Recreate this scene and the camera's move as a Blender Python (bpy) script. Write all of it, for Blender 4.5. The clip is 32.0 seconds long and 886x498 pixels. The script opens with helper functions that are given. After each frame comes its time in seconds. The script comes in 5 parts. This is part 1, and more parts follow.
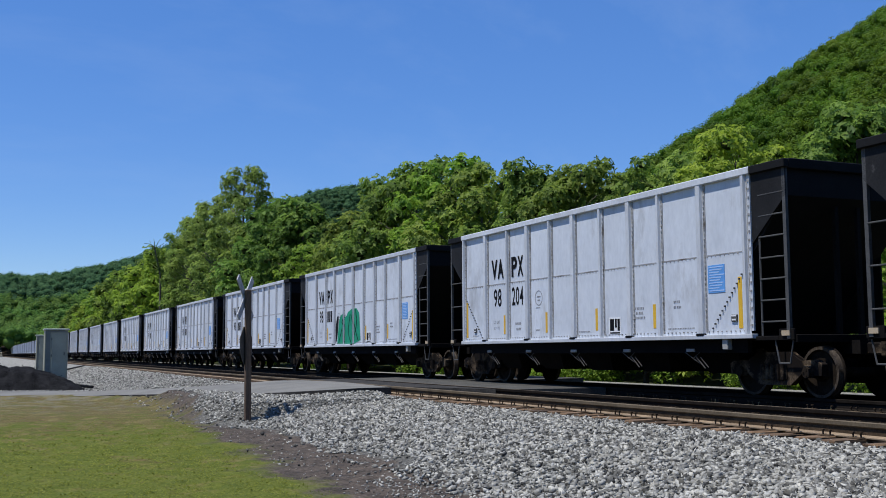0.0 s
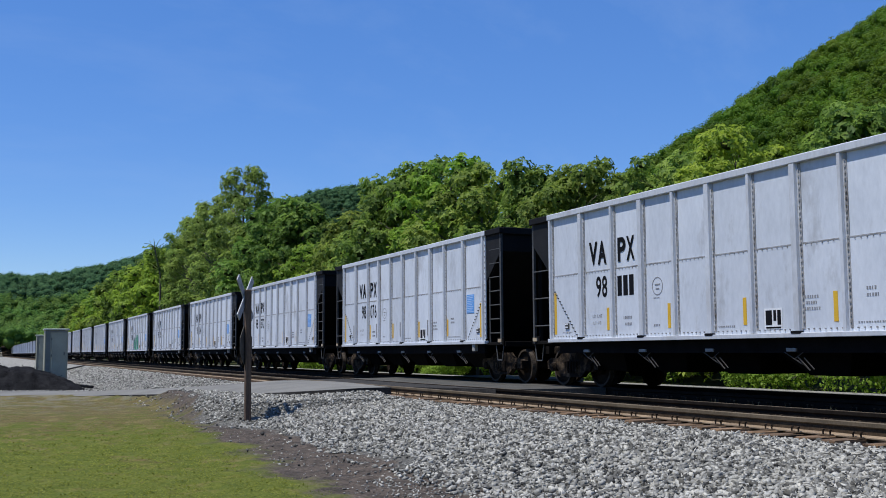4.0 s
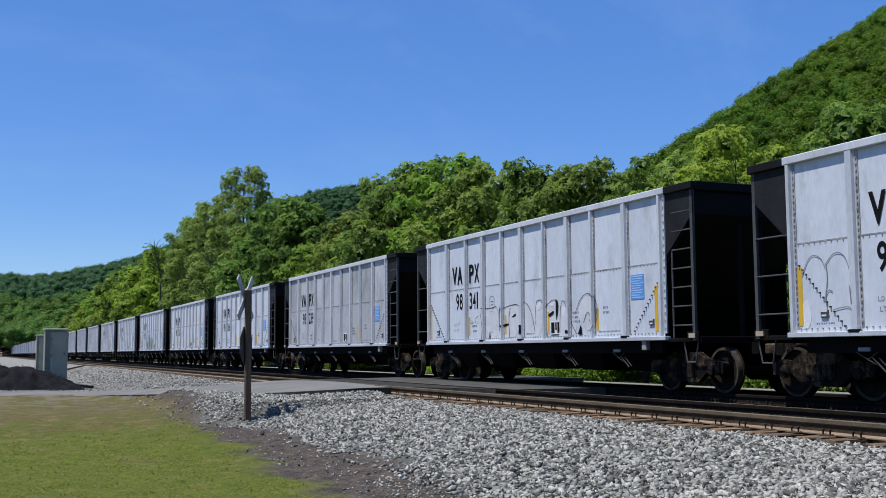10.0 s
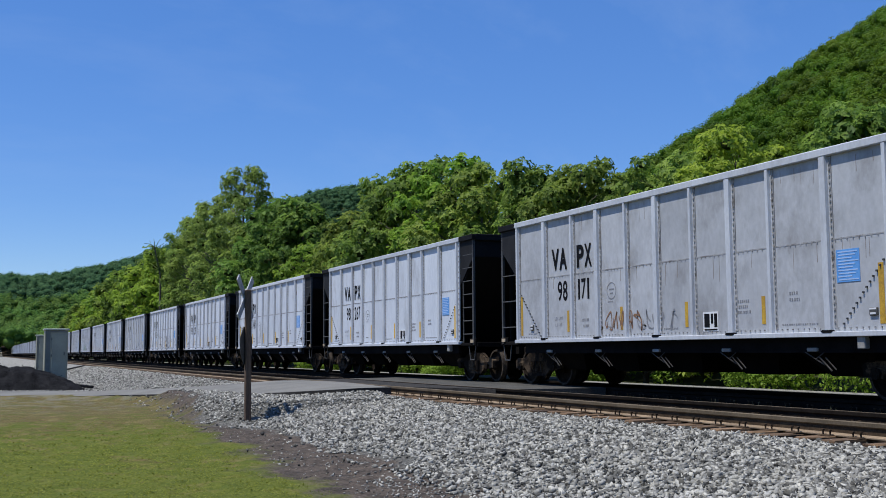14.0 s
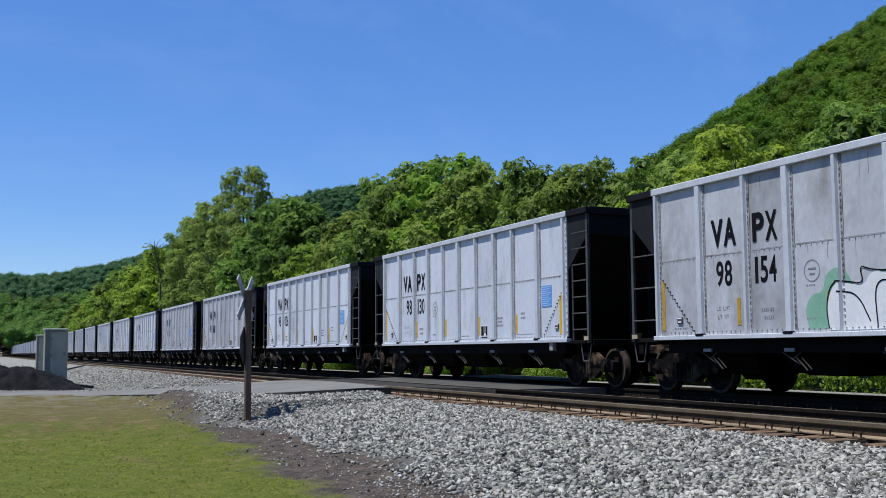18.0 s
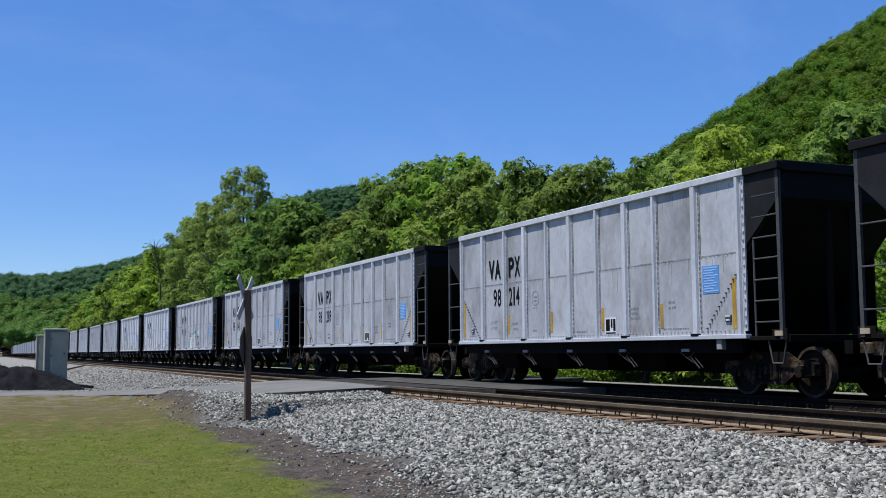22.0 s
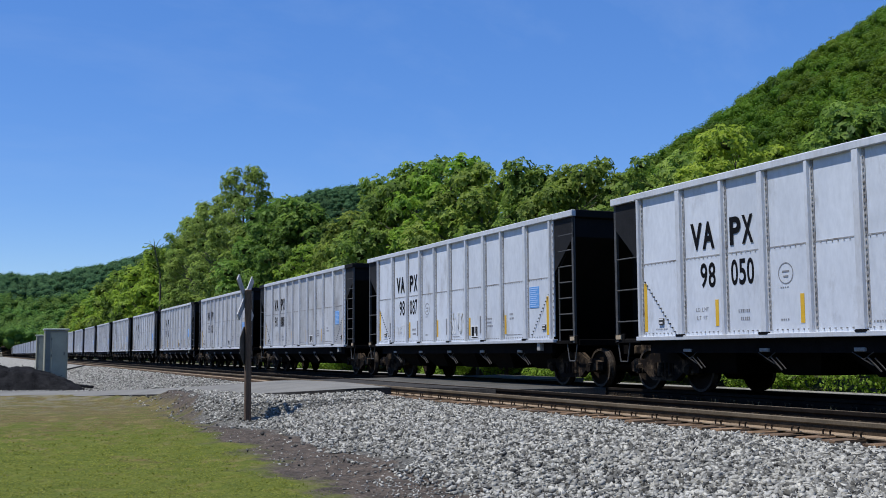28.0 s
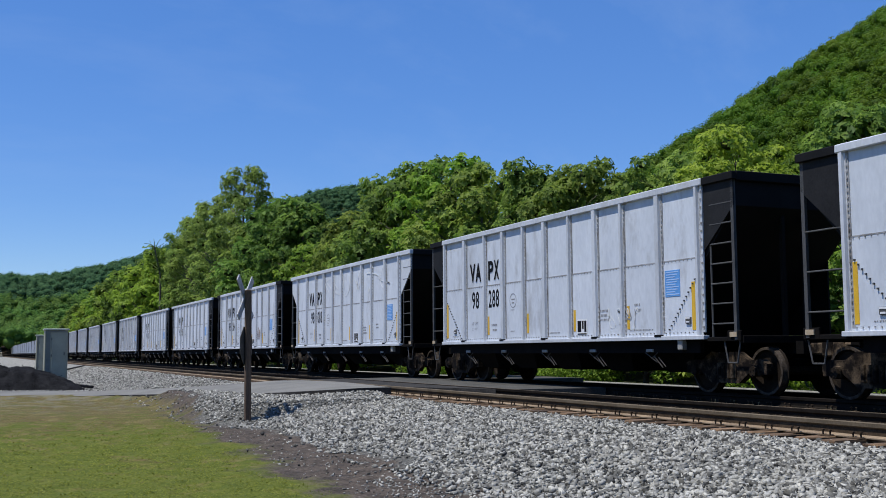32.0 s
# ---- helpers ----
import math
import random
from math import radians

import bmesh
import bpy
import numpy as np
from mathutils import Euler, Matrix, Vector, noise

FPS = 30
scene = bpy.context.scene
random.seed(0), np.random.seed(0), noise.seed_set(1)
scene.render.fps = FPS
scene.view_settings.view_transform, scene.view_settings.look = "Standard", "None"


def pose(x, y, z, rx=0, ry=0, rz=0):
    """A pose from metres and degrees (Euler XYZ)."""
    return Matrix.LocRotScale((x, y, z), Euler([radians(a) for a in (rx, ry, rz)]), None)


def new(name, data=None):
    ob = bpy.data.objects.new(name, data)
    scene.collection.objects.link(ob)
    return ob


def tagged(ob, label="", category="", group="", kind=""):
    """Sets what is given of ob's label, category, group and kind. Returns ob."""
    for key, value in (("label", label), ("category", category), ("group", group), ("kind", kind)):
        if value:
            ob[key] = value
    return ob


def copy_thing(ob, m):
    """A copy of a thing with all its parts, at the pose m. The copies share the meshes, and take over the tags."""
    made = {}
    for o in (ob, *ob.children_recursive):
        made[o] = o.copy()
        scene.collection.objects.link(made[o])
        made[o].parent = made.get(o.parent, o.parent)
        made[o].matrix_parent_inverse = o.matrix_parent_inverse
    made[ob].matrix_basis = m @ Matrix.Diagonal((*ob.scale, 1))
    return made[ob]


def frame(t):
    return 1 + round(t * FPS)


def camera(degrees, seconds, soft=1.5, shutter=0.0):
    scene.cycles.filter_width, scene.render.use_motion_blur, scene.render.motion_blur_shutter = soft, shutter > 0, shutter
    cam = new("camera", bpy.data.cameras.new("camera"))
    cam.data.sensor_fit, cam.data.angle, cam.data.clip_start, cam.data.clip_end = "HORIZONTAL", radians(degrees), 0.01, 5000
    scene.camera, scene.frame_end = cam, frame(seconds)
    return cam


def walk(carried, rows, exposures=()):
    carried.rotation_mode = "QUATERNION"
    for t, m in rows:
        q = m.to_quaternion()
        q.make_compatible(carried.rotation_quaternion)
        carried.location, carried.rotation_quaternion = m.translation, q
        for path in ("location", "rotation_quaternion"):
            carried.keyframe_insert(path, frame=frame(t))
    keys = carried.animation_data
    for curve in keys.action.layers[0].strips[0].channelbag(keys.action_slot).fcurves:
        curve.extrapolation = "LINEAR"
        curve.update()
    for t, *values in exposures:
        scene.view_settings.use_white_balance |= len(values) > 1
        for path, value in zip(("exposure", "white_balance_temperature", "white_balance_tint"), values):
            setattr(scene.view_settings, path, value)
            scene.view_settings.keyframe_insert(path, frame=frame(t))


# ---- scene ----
from mathutils.geometry import tessellate_polygon
cam = camera(45.27, 32.0, soft=0.9)
EYE = Vector((0.0, 0.0, 0.861))
FORWARD, RIGHT = Vector((0.39720782, 0.9126938, 0.09599987)), Vector((0.91714337, -0.39851214, -0.00601001))
STAND = Matrix.Translation(EYE) @ Matrix((RIGHT, RIGHT.cross(FORWARD), -FORWARD)).transposed().to_4x4()
EXPOSURE = ((0.0, 0.06), (3.0, 0.07), (6.0, 0.12), (10.0, 0.12), (12.0, 0.09), (14.0, 0.07), (17.0, 0.15), (20.0, 0.15), (24.0, 0.17), (28.0, 0.12), (31.0, 0.07), (32.0, 0.07))
walk(cam, [(0.0, STAND), (32.0, STAND)], exposures=[(t, e, 6150, 10) for t, e in EXPOSURE])

# ---- light: a high summer sun from the lawn's side, blue sky
SUN_WAY = Vector((0.37, -0.01, -0.93)).normalized()
world = bpy.data.worlds.new("sky")
scene.world = world
world.use_nodes = True
wn = world.node_tree.nodes
sky = wn.new("ShaderNodeTexSky")
sky.sky_type, sky.sun_disc = "NISHITA", False
sky.sun_elevation = math.asin(-SUN_WAY.z)
sky.sun_rotation = math.atan2(-SUN_WAY.x, -SUN_WAY.y)
sky.altitude, sky.air_density, sky.dust_density, sky.ozone_density = 300, 1.0, 0.0, 4.0
wn["Background"].inputs[1].default_value = 0.125
rich = wn.new("ShaderNodeHueSaturation")
rich.inputs["Hue"].default_value, rich.inputs["Saturation"].default_value = 0.514, 1.25
world.node_tree.links.new(sky.outputs[0], rich.inputs["Color"])
way = wn.new("ShaderNodeTexCoord")
drawn = wn.new("ShaderNodeMapping")
drawn.inputs["Rotation"].default_value, drawn.inputs["Scale"].default_value = (0.5, 0.35, 0.3), (1.2, 9.0, 7.0)
wisp = wn.new("ShaderNodeTexNoise")
wisp.inputs["Scale"].default_value, wisp.inputs["Detail"].default_value, wisp.inputs["Roughness"].default_value = 1.6, 7, 0.6
thin = wn.new("ShaderNodeMapRange")
thin.inputs[1].default_value, thin.inputs[2].default_value, thin.inputs[3].default_value, thin.inputs[4].default_value = 0.52, 0.85, 0.0, 0.12
haze = wn.new("ShaderNodeMix")
haze.data_type = "RGBA"
haze.inputs[0].default_value, haze.inputs[7].default_value = 0.4, (0.95, 2.3, 5.4, 1)
veil = wn.new("ShaderNodeMix")
veil.data_type = "RGBA"
veil.inputs[7].default_value = (4.2, 5.0, 6.2, 1)
for a, b in ((way.outputs["Generated"], drawn.inputs[0]), (drawn.outputs[0], wisp.inputs["Vector"]), (wisp.outputs[0], thin.inputs[0]), (thin.outputs[0], veil.inputs[0]), (rich.outputs[0], haze.inputs[6]), (haze.outputs[2], veil.inputs[6]), (veil.outputs[2], wn["Background"].inputs[0])):
    world.node_tree.links.new(a, b)
sun = new("sun", bpy.data.lights.new("sun", "SUN"))
sun.data.energy, sun.data.angle, sun.data.color = 4.6, radians(0.5), (1.0, 0.95, 0.86)
sun.matrix_world = Matrix.Translation((-20, 0, 60)) @ SUN_WAY.to_track_quat("-Z", "Y").to_matrix().to_4x4()


# ---- materials
def paint(name, a, b, rough=0.7, metal=0.0, scale=3.0, fine=40.0, bump=0.2, by_object=0.0, by_island=0.0, specular=0.5, stretch=(1, 1, 1), c=None, c_at=(0.62, 0.75), world_space=False):
    """Two tones mixed by coarse and fine noise, an optional third in patches, with fine relief."""
    m = bpy.data.materials.new(name)
    m.use_nodes = True
    nt = m.node_tree
    n, l = nt.nodes, nt.links
    bsdf = n["Principled BSDF"]
    bsdf.inputs["Roughness"].default_value = rough
    bsdf.inputs["Metallic"].default_value = metal
    bsdf.inputs["Specular IOR Level"].default_value = specular
    if world_space:
        where = n.new("ShaderNodeNewGeometry").outputs["Position"]
    else:
        where = n.new("ShaderNodeTexCoord").outputs["Object"]
    mapping = n.new("ShaderNodeMapping")
    mapping.inputs["Scale"].default_value = stretch
    l.new(where, mapping.inputs[0])
    info = n.new("ShaderNodeObjectInfo")
    shift = n.new("ShaderNodeVectorMath")
    shift.operation = "MULTIPLY_ADD"
    shift.inputs[1].default_value = (1, 1, 1)
    l.new(mapping.outputs[0], shift.inputs[0])
    if not world_space:
        spread = n.new("ShaderNodeMath")
        spread.operation = "MULTIPLY"
        spread.inputs[1].default_value = 37.0
        l.new(info.outputs["Random"], spread.inputs[0])
        l.new(spread.outputs[0], shift.inputs[2])
    else:
        shift.inputs[2].default_value = (0, 0, 0)
    coarse, grain = n.new("ShaderNodeTexNoise"), n.new("ShaderNodeTexNoise")
    for tex, s, d in ((coarse, scale, 6), (grain, fine, 3)):
        tex.inputs["Scale"].default_value, tex.inputs["Detail"].default_value = s, d
        tex.inputs["Roughness"].default_value = 0.6
        l.new(shift.outputs[0], tex.inputs["Vector"])
    both = n.new("ShaderNodeMath")
    both.operation = "MULTIPLY_ADD"
    both.inputs[1].default_value = 0.45
    l.new(grain.outputs[0], both.inputs[0])
    part2 = n.new("ShaderNodeMath")
    part2.operation = "MULTIPLY"
    part2.inputs[1].default_value = 0.55
    l.new(coarse.outputs[0], part2.inputs[0])
    l.new(part2.outputs[0], both.inputs[2])
    ramp = n.new("ShaderNodeValToRGB")
    ramp.color_ramp.elements[0].position, ramp.color_ramp.elements[1].position = 0.36, 0.64
    ramp.color_ramp.elements[0].color, ramp.color_ramp.elements[1].color = (*a, 1), (*b, 1)
    l.new(both.outputs[0], ramp.inputs[0])
    colour = ramp.outputs[0]
    if c:
        patch = n.new("ShaderNodeTexNoise")
        patch.inputs["Scale"].default_value, patch.inputs["Detail"].default_value = scale * 0.6, 8
        patch.inputs["Roughness"].default_value = 0.7
        other = n.new("ShaderNodeVectorMath")
        other.inputs[1].default_value = (13.1, 7.7, 3.3)
        l.new(shift.outputs[0], other.inputs[0])
        l.new(other.outputs[0], patch.inputs["Vector"])
        edge = n.new("ShaderNodeMapRange")
        edge.inputs[1].default_value, edge.inputs[2].default_value = c_at
        l.new(patch.outputs[0], edge.inputs[0])
        mix = n.new("ShaderNodeMix")
        mix.data_type = "RGBA"
        mix.inputs[7].default_value = (*c, 1)
        l.new(edge.outputs[0], mix.inputs[0])
        l.new(colour, mix.inputs[6])
        colour = mix.outputs[2]
    for amount, source in ((by_object, info.outputs["Random"]), (by_island, None)):
        if amount:
            if source is None:
                source = n.new("ShaderNodeNewGeometry").outputs["Random Per Island"]
            rng = n.new("ShaderNodeMapRange")
            rng.inputs[3].default_value, rng.inputs[4].default_value = 1 - amount, 1 + amount
            l.new(source, rng.inputs[0])
            hsv = n.new("ShaderNodeHueSaturation")
            l.new(rng.outputs[0], hsv.inputs["Value"])
            l.new(colour, hsv.inputs["Color"])
            colour = hsv.outputs[0]
    l.new(colour, bsdf.inputs["Base Color"])
    if bump:
        relief = n.new("ShaderNodeBump")
        relief.inputs["Strength"].default_value, relief.inputs["Distance"].default_value = bump, 0.02
        l.new(both.outputs[0], relief.inputs["Height"])
        l.new(relief.outputs[0], bsdf.inputs["Normal"])
    return m


def leaf_paint(name, dark, light, hue=0.02, value=0.35, through_light=0.45, gloss=0.2, drift=0.0):
    """Foliage: a diffuse and see-through leaf whose tone varies leaf by leaf and tree by tree."""
    m = bpy.data.materials.new(name)
    m.use_nodes = True
    n, l = m.node_tree.nodes, m.node_tree.links
    bsdf, out = n["Principled BSDF"], n["Material Output"]
    bsdf.inputs["Roughness"].default_value = 0.55
    bsdf.inputs["Specular IOR Level"].default_value = gloss
    geo, info = n.new("ShaderNodeNewGeometry"), n.new("ShaderNodeObjectInfo")
    ramp = n.new("ShaderNodeValToRGB")
    ramp.color_ramp.elements[0].color, ramp.color_ramp.elements[1].color = (*dark, 1), (*light, 1)
    l.new(geo.outputs["Random Per Island"], ramp.inputs[0])
    clump = n.new("ShaderNodeTexNoise")
    clump.inputs["Scale"].default_value, clump.inputs["Detail"].default_value = 0.09, 3
    l.new(geo.outputs["Position"], clump.inputs["Vector"])
    hsv = n.new("ShaderNodeHueSaturation")
    h, v = n.new("ShaderNodeMapRange"), n.new("ShaderNodeMapRange")
    h.inputs[3].default_value, h.inputs[4].default_value = 0.5 - hue, 0.5 + hue
    v.inputs[1].default_value, v.inputs[2].default_value = 0.3, 0.7
    v.inputs[3].default_value, v.inputs[4].default_value = 1 - value, 1 + value
    l.new(info.outputs["Random"], h.inputs[0])
    l.new(clump.outputs[0], v.inputs[0])
    kind = n.new("ShaderNodeTexNoise")
    kind.inputs["Scale"].default_value, kind.inputs["Detail"].default_value = 0.055, 3
    l.new(geo.outputs["Position"], kind.inputs["Vector"])
    turn = n.new("ShaderNodeMapRange")
    turn.inputs[1].default_value, turn.inputs[2].default_value, turn.inputs[3].default_value, turn.inputs[4].default_value = 0.35, 0.65, -drift, drift
    l.new(kind.outputs[0], turn.inputs[0])
    both = n.new("ShaderNodeMath")
    l.new(h.outputs[0], both.inputs[0])
    l.new(turn.outputs[0], both.inputs[1])
    l.new(both.outputs[0], hsv.inputs["Hue"])
    l.new(v.outputs[0], hsv.inputs["Value"])
    l.new(ramp.outputs[0], hsv.inputs["Color"])
    l.new(hsv.outputs[0], bsdf.inputs["Base Color"])
    trans, mix = n.new("ShaderNodeBsdfTranslucent"), n.new("ShaderNodeMixShader")
    l.new(hsv.outputs[0], trans.inputs[0])
    mix.inputs[0].default_value = through_light
    l.new(bsdf.outputs[0], mix.inputs[1])
    l.new(trans.outputs[0], mix.inputs[2])
    l.new(mix.outputs[0], out.inputs[0])
    return m


ALUMINIUM = paint("weathered_aluminium", (0.46, 0.475, 0.50), (0.61, 0.63, 0.66), 0.5, 0.0, 1.4, 16, 0.05, by_object=0.07, c=(0.38, 0.37, 0.36), c_at=(0.55, 0.8), stretch=(1, 1, 0.45))
SHEET = paint("sheet_aluminium", (0.53, 0.56, 0.605), (0.655, 0.685, 0.73), 0.55, 0.0, 1.2, 9, 0.03, by_object=0.06, c=(0.25, 0.24, 0.23), c_at=(0.55, 0.8), stretch=(1, 1.3, 0.55))
OLD_SHEET = paint("stained_aluminium", (0.385, 0.392, 0.404), (0.505, 0.516, 0.532), 0.6, 0.0, 1.3, 10, 0.05, by_object=0.12, c=(0.17, 0.155, 0.14), c_at=(0.48, 0.78), stretch=(1, 1, 0.6))
BLACK_PAINT = paint("black_paint", (0.004, 0.004, 0.0045), (0.010, 0.0095, 0.0095), 0.75, 0, 2, 30, 0.1, by_object=0.2, specular=0.18)
GUSSET_PAINT = paint("worn_dark_grey_paint", (0.010, 0.010, 0.011), (0.022, 0.022, 0.023), 0.75, 0, 2, 30, 0.1, by_object=0.2, specular=0.18, c=(0.07, 0.068, 0.066), c_at=(0.66, 0.72))
UNDER = paint("grimy_black_steel", (0.004, 0.004, 0.004), (0.012, 0.010, 0.009), 0.9, 0, 3, 30, 0.2, by_object=0.2, specular=0.08)
TRUCK_RUST = paint("rusty_cast_steel", (0.02, 0.014, 0.009), (0.15, 0.108, 0.07), 0.8, 0, 4, 40, 0.3, by_object=0.3, c=(0.008, 0.006, 0.005), c_at=(0.40, 0.52), specular=0.1)
WHEEL = paint("wheel_steel", (0.007, 0.005, 0.004), (0.032, 0.024, 0.017), 0.8, 0.0, 4, 40, 0.2, specular=0.08)
RIM = paint("worn_wheel_rim", (0.018, 0.014, 0.011), (0.11, 0.088, 0.068), 0.7, 0.1, 7, 40, 0.2, specular=0.1)
LETTER = paint("black_letter_paint", (0.004, 0.004, 0.005), (0.010, 0.010, 0.012), 0.7, 0, 2, 50, 0, specular=0.1)
GREY_LETTER = paint("faded_letter_paint", (0.18, 0.18, 0.19), (0.30, 0.30, 0.31), 0.6, 0, 2, 50, 0)
YELLOW = paint("yellow_reflector", (0.62, 0.36, 0.015), (0.75, 0.46, 0.03), 0.5, 0, 3, 40, 0)
DULL_YELLOW = paint("grimy_yellow_reflector", (0.34, 0.19, 0.02), (0.62, 0.38, 0.03), 0.6, 0, 2, 30, 0)
BLUE = paint("blue_panel", (0.09, 0.27, 0.62), (0.14, 0.36, 0.72), 0.5, 0, 3, 40, 0)
WHITE = paint("white_paint", (0.65, 0.65, 0.65), (0.8, 0.8, 0.8), 0.5, 0, 3, 40, 0.05)
GREEN_SPRAY = paint("green_spray_paint", (0.0, 0.19, 0.10), (0.01, 0.34, 0.18), 0.6, 0, 3, 30, 0)
DARK_GREEN_SPRAY = paint("dark_green_spray_paint", (0.01, 0.10, 0.05), (0.02, 0.19, 0.08), 0.6, 0, 3, 30, 0)
DULL_GREEN_SPRAY = paint("dull_green_spray_paint", (0.06, 0.20, 0.12), (0.14, 0.31, 0.20), 0.6, 0, 3, 30, 0, c=(0.03, 0.15, 0.08), c_at=(0.5, 0.7))
PALE_SPRAY = paint("thin_white_spray_paint", (0.52, 0.53, 0.55), (0.72, 0.72, 0.73), 0.6, 0, 3, 30, 0)
OLIVE_SPRAY = paint("olive_spray_paint", (0.14, 0.20, 0.09), (0.26, 0.32, 0.16), 0.6, 0, 3, 30, 0, c=(0.36, 0.38, 0.36), c_at=(0.55, 0.7))
MINT_SPRAY = paint("mint_spray_paint", (0.16, 0.36, 0.24), (0.27, 0.47, 0.34), 0.6, 0, 3, 30, 0)
LILAC_SPRAY = paint("faint_lilac_spray_paint", (0.42, 0.45, 0.58), (0.52, 0.55, 0.66), 0.6, 0, 3, 30, 0)
BROWN_SPRAY = paint("brown_spray_paint", (0.2, 0.1, 0.05), (0.3, 0.17, 0.09), 0.6, 0, 3, 30, 0)
WHITE_SPRAY = paint("white_spray_paint", (0.65, 0.67, 0.66), (0.8, 0.8, 0.8), 0.6, 0, 3, 30, 0)
STONE = paint("ballast_stone", (0.136, 0.131, 0.115), (0.335, 0.322, 0.283), 0.85, 0, 6, 60, 0.3, by_island=0.9, specular=0.3)
ASPHALT = paint("worn_pale_asphalt", (0.13, 0.124, 0.108), (0.215, 0.205, 0.181), 0.9, 0, 0.8, 60, 0.3, specular=0.2, world_space=True)
MID_ASPHALT = paint("patched_grey_asphalt", (0.038, 0.036, 0.032), (0.11, 0.105, 0.093), 0.9, 0, 1.2, 40, 0.4, specular=0.15, world_space=True)
DARK_ASPHALT = paint("dark_crumbled_asphalt", (0.018, 0.017, 0.016), (0.065, 0.06, 0.054), 0.95, 0, 2.5, 40, 0.5, specular=0.1, world_space=True)
RAIL_BASE = paint("dusty_rail_foot", (0.15, 0.105, 0.065), (0.31, 0.225, 0.14), 0.85, 0, 3, 40, 0.2)
RAIL_RUST = paint("brown_rail_steel", (0.03, 0.02, 0.012), (0.10, 0.068, 0.041), 0.85, 0.0, 2, 40, 0.15, specular=0.1)
RAIL_SHINE = paint("dusty_rail_head", (0.09, 0.07, 0.046), (0.17, 0.132, 0.088), 0.8, 0.0, 2, 40, 0.02, specular=0.1)
# darker copy of the rail steel with shade put into its colour
DARK_RAIL = paint("shaded_rail_steel", (0.007, 0.006, 0.005), (0.024, 0.019, 0.015), 0.85, 0.0, 2, 40, 0.15, specular=0.05)
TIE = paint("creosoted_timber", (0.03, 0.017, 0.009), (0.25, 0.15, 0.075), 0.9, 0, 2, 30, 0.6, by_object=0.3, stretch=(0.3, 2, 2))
# darker tie timber: the train's shade put into the colour
SHADED_TIE = paint("shaded_timber", (0.008, 0.006, 0.005), (0.035, 0.026, 0.019), 0.9, 0, 2, 30, 0.6, by_object=0.3, stretch=(0.3, 2, 2), specular=0.1)
POST_WOOD = paint("weathered_post_wood", (0.06, 0.036, 0.022), (0.16, 0.10, 0.06), 0.85, 0, 4, 40, 0.5, stretch=(2, 2, 0.25))
CASE_GREY = paint("grey_case_paint", (0.265, 0.255, 0.18), (0.36, 0.35, 0.255), 0.5, 0.1, 1.5, 30, 0.05)
COAL = paint("dark_soil", (0.004, 0.004, 0.0042), (0.026, 0.0255, 0.026), 0.95, 0, 2.5, 22, 0.9, world_space=True, specular=0.05, c=(0.075, 0.075, 0.073), c_at=(0.66, 0.76))
# dark green of the crown cores: inner shade put into the colour
CROWN_SHADE = paint("shaded_crown_core", (0.02, 0.028, 0.008), (0.05, 0.065, 0.018), 0.9, 0, 3, 14, 0.8, specular=0.1)
BARK = paint("tree_bark", (0.06, 0.05, 0.04), (0.14, 0.12, 0.10), 0.9, 0, 3, 18, 0.6, stretch=(2, 2, 0.4))
SIGN_BACK = paint("weathered_sign_back", (0.27, 0.27, 0.26), (0.55, 0.55, 0.54), 0.7, 0, 5, 40, 0.1, c=(0.2, 0.16, 0.12), c_at=(0.58, 0.75))
# brown plate back, darkened in colour for the shade it stands in
SHADED_BACK = paint("shaded_brown_sign_back", (0.035, 0.03, 0.023), (0.09, 0.078, 0.06), 0.8, 0, 5, 40, 0.1)
LEAF = leaf_paint("tree_leaf", (0.07, 0.135, 0.02), (0.27, 0.365, 0.068), 0.02, 0.28, 0.52)
LEAF_DULL = leaf_paint("dull_green_leaf", (0.12, 0.19, 0.036), (0.32, 0.42, 0.092), 0.015, 0.2, 0.58)
LEAF_YELLOW = leaf_paint("yellow_green_leaf", (0.15, 0.25, 0.024), (0.32, 0.44, 0.055), 0.015, 0.2, 0.5)
LEAF_FAR = leaf_paint("far_leaf", (0.062, 0.115, 0.008), (0.125, 0.195, 0.015), 0.01, 0.38, 0.4, 0.1, 0.016)
# bluer green of the ridge: distance haze put into the leaf colour
LEAF_RIDGE = leaf_paint("haze_tinted_leaf", (0.078, 0.152, 0.07), (0.107, 0.193, 0.085), 0.01, 0.25, 0.5, 0.0, 0.01)
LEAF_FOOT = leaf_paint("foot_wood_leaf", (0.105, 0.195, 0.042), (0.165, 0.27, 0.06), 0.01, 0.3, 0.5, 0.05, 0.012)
BLADE = leaf_paint("grass_blade", (0.14, 0.17, 0.022), (0.22, 0.245, 0.045), 0.01, 0.25, 0.4)


# ---- mesh helpers
def mesh_of(bm, material, name="part", smooth=False):
    me = bpy.data.meshes.new(name)
    bm.to_mesh(me)
    bm.free()
    for m in (material if isinstance(material, (list, tuple)) else (material,)):
        me.materials.append(m)
    if smooth:
        me.polygons.foreach_set("use_smooth", [True] * len(me.polygons))
    return me


def part(name, bm, material, parent=None, label="", at=None, smooth=False):
    me = bm if isinstance(bm, bpy.types.Mesh) else mesh_of(bm, material, name, smooth)
    ob = new(name, me)
    ob.parent = parent
    if at is not None:
        ob.matrix_basis = at if isinstance(at, Matrix) else Matrix.Translation(at)
    if label:
        tagged(ob, label)
    return ob


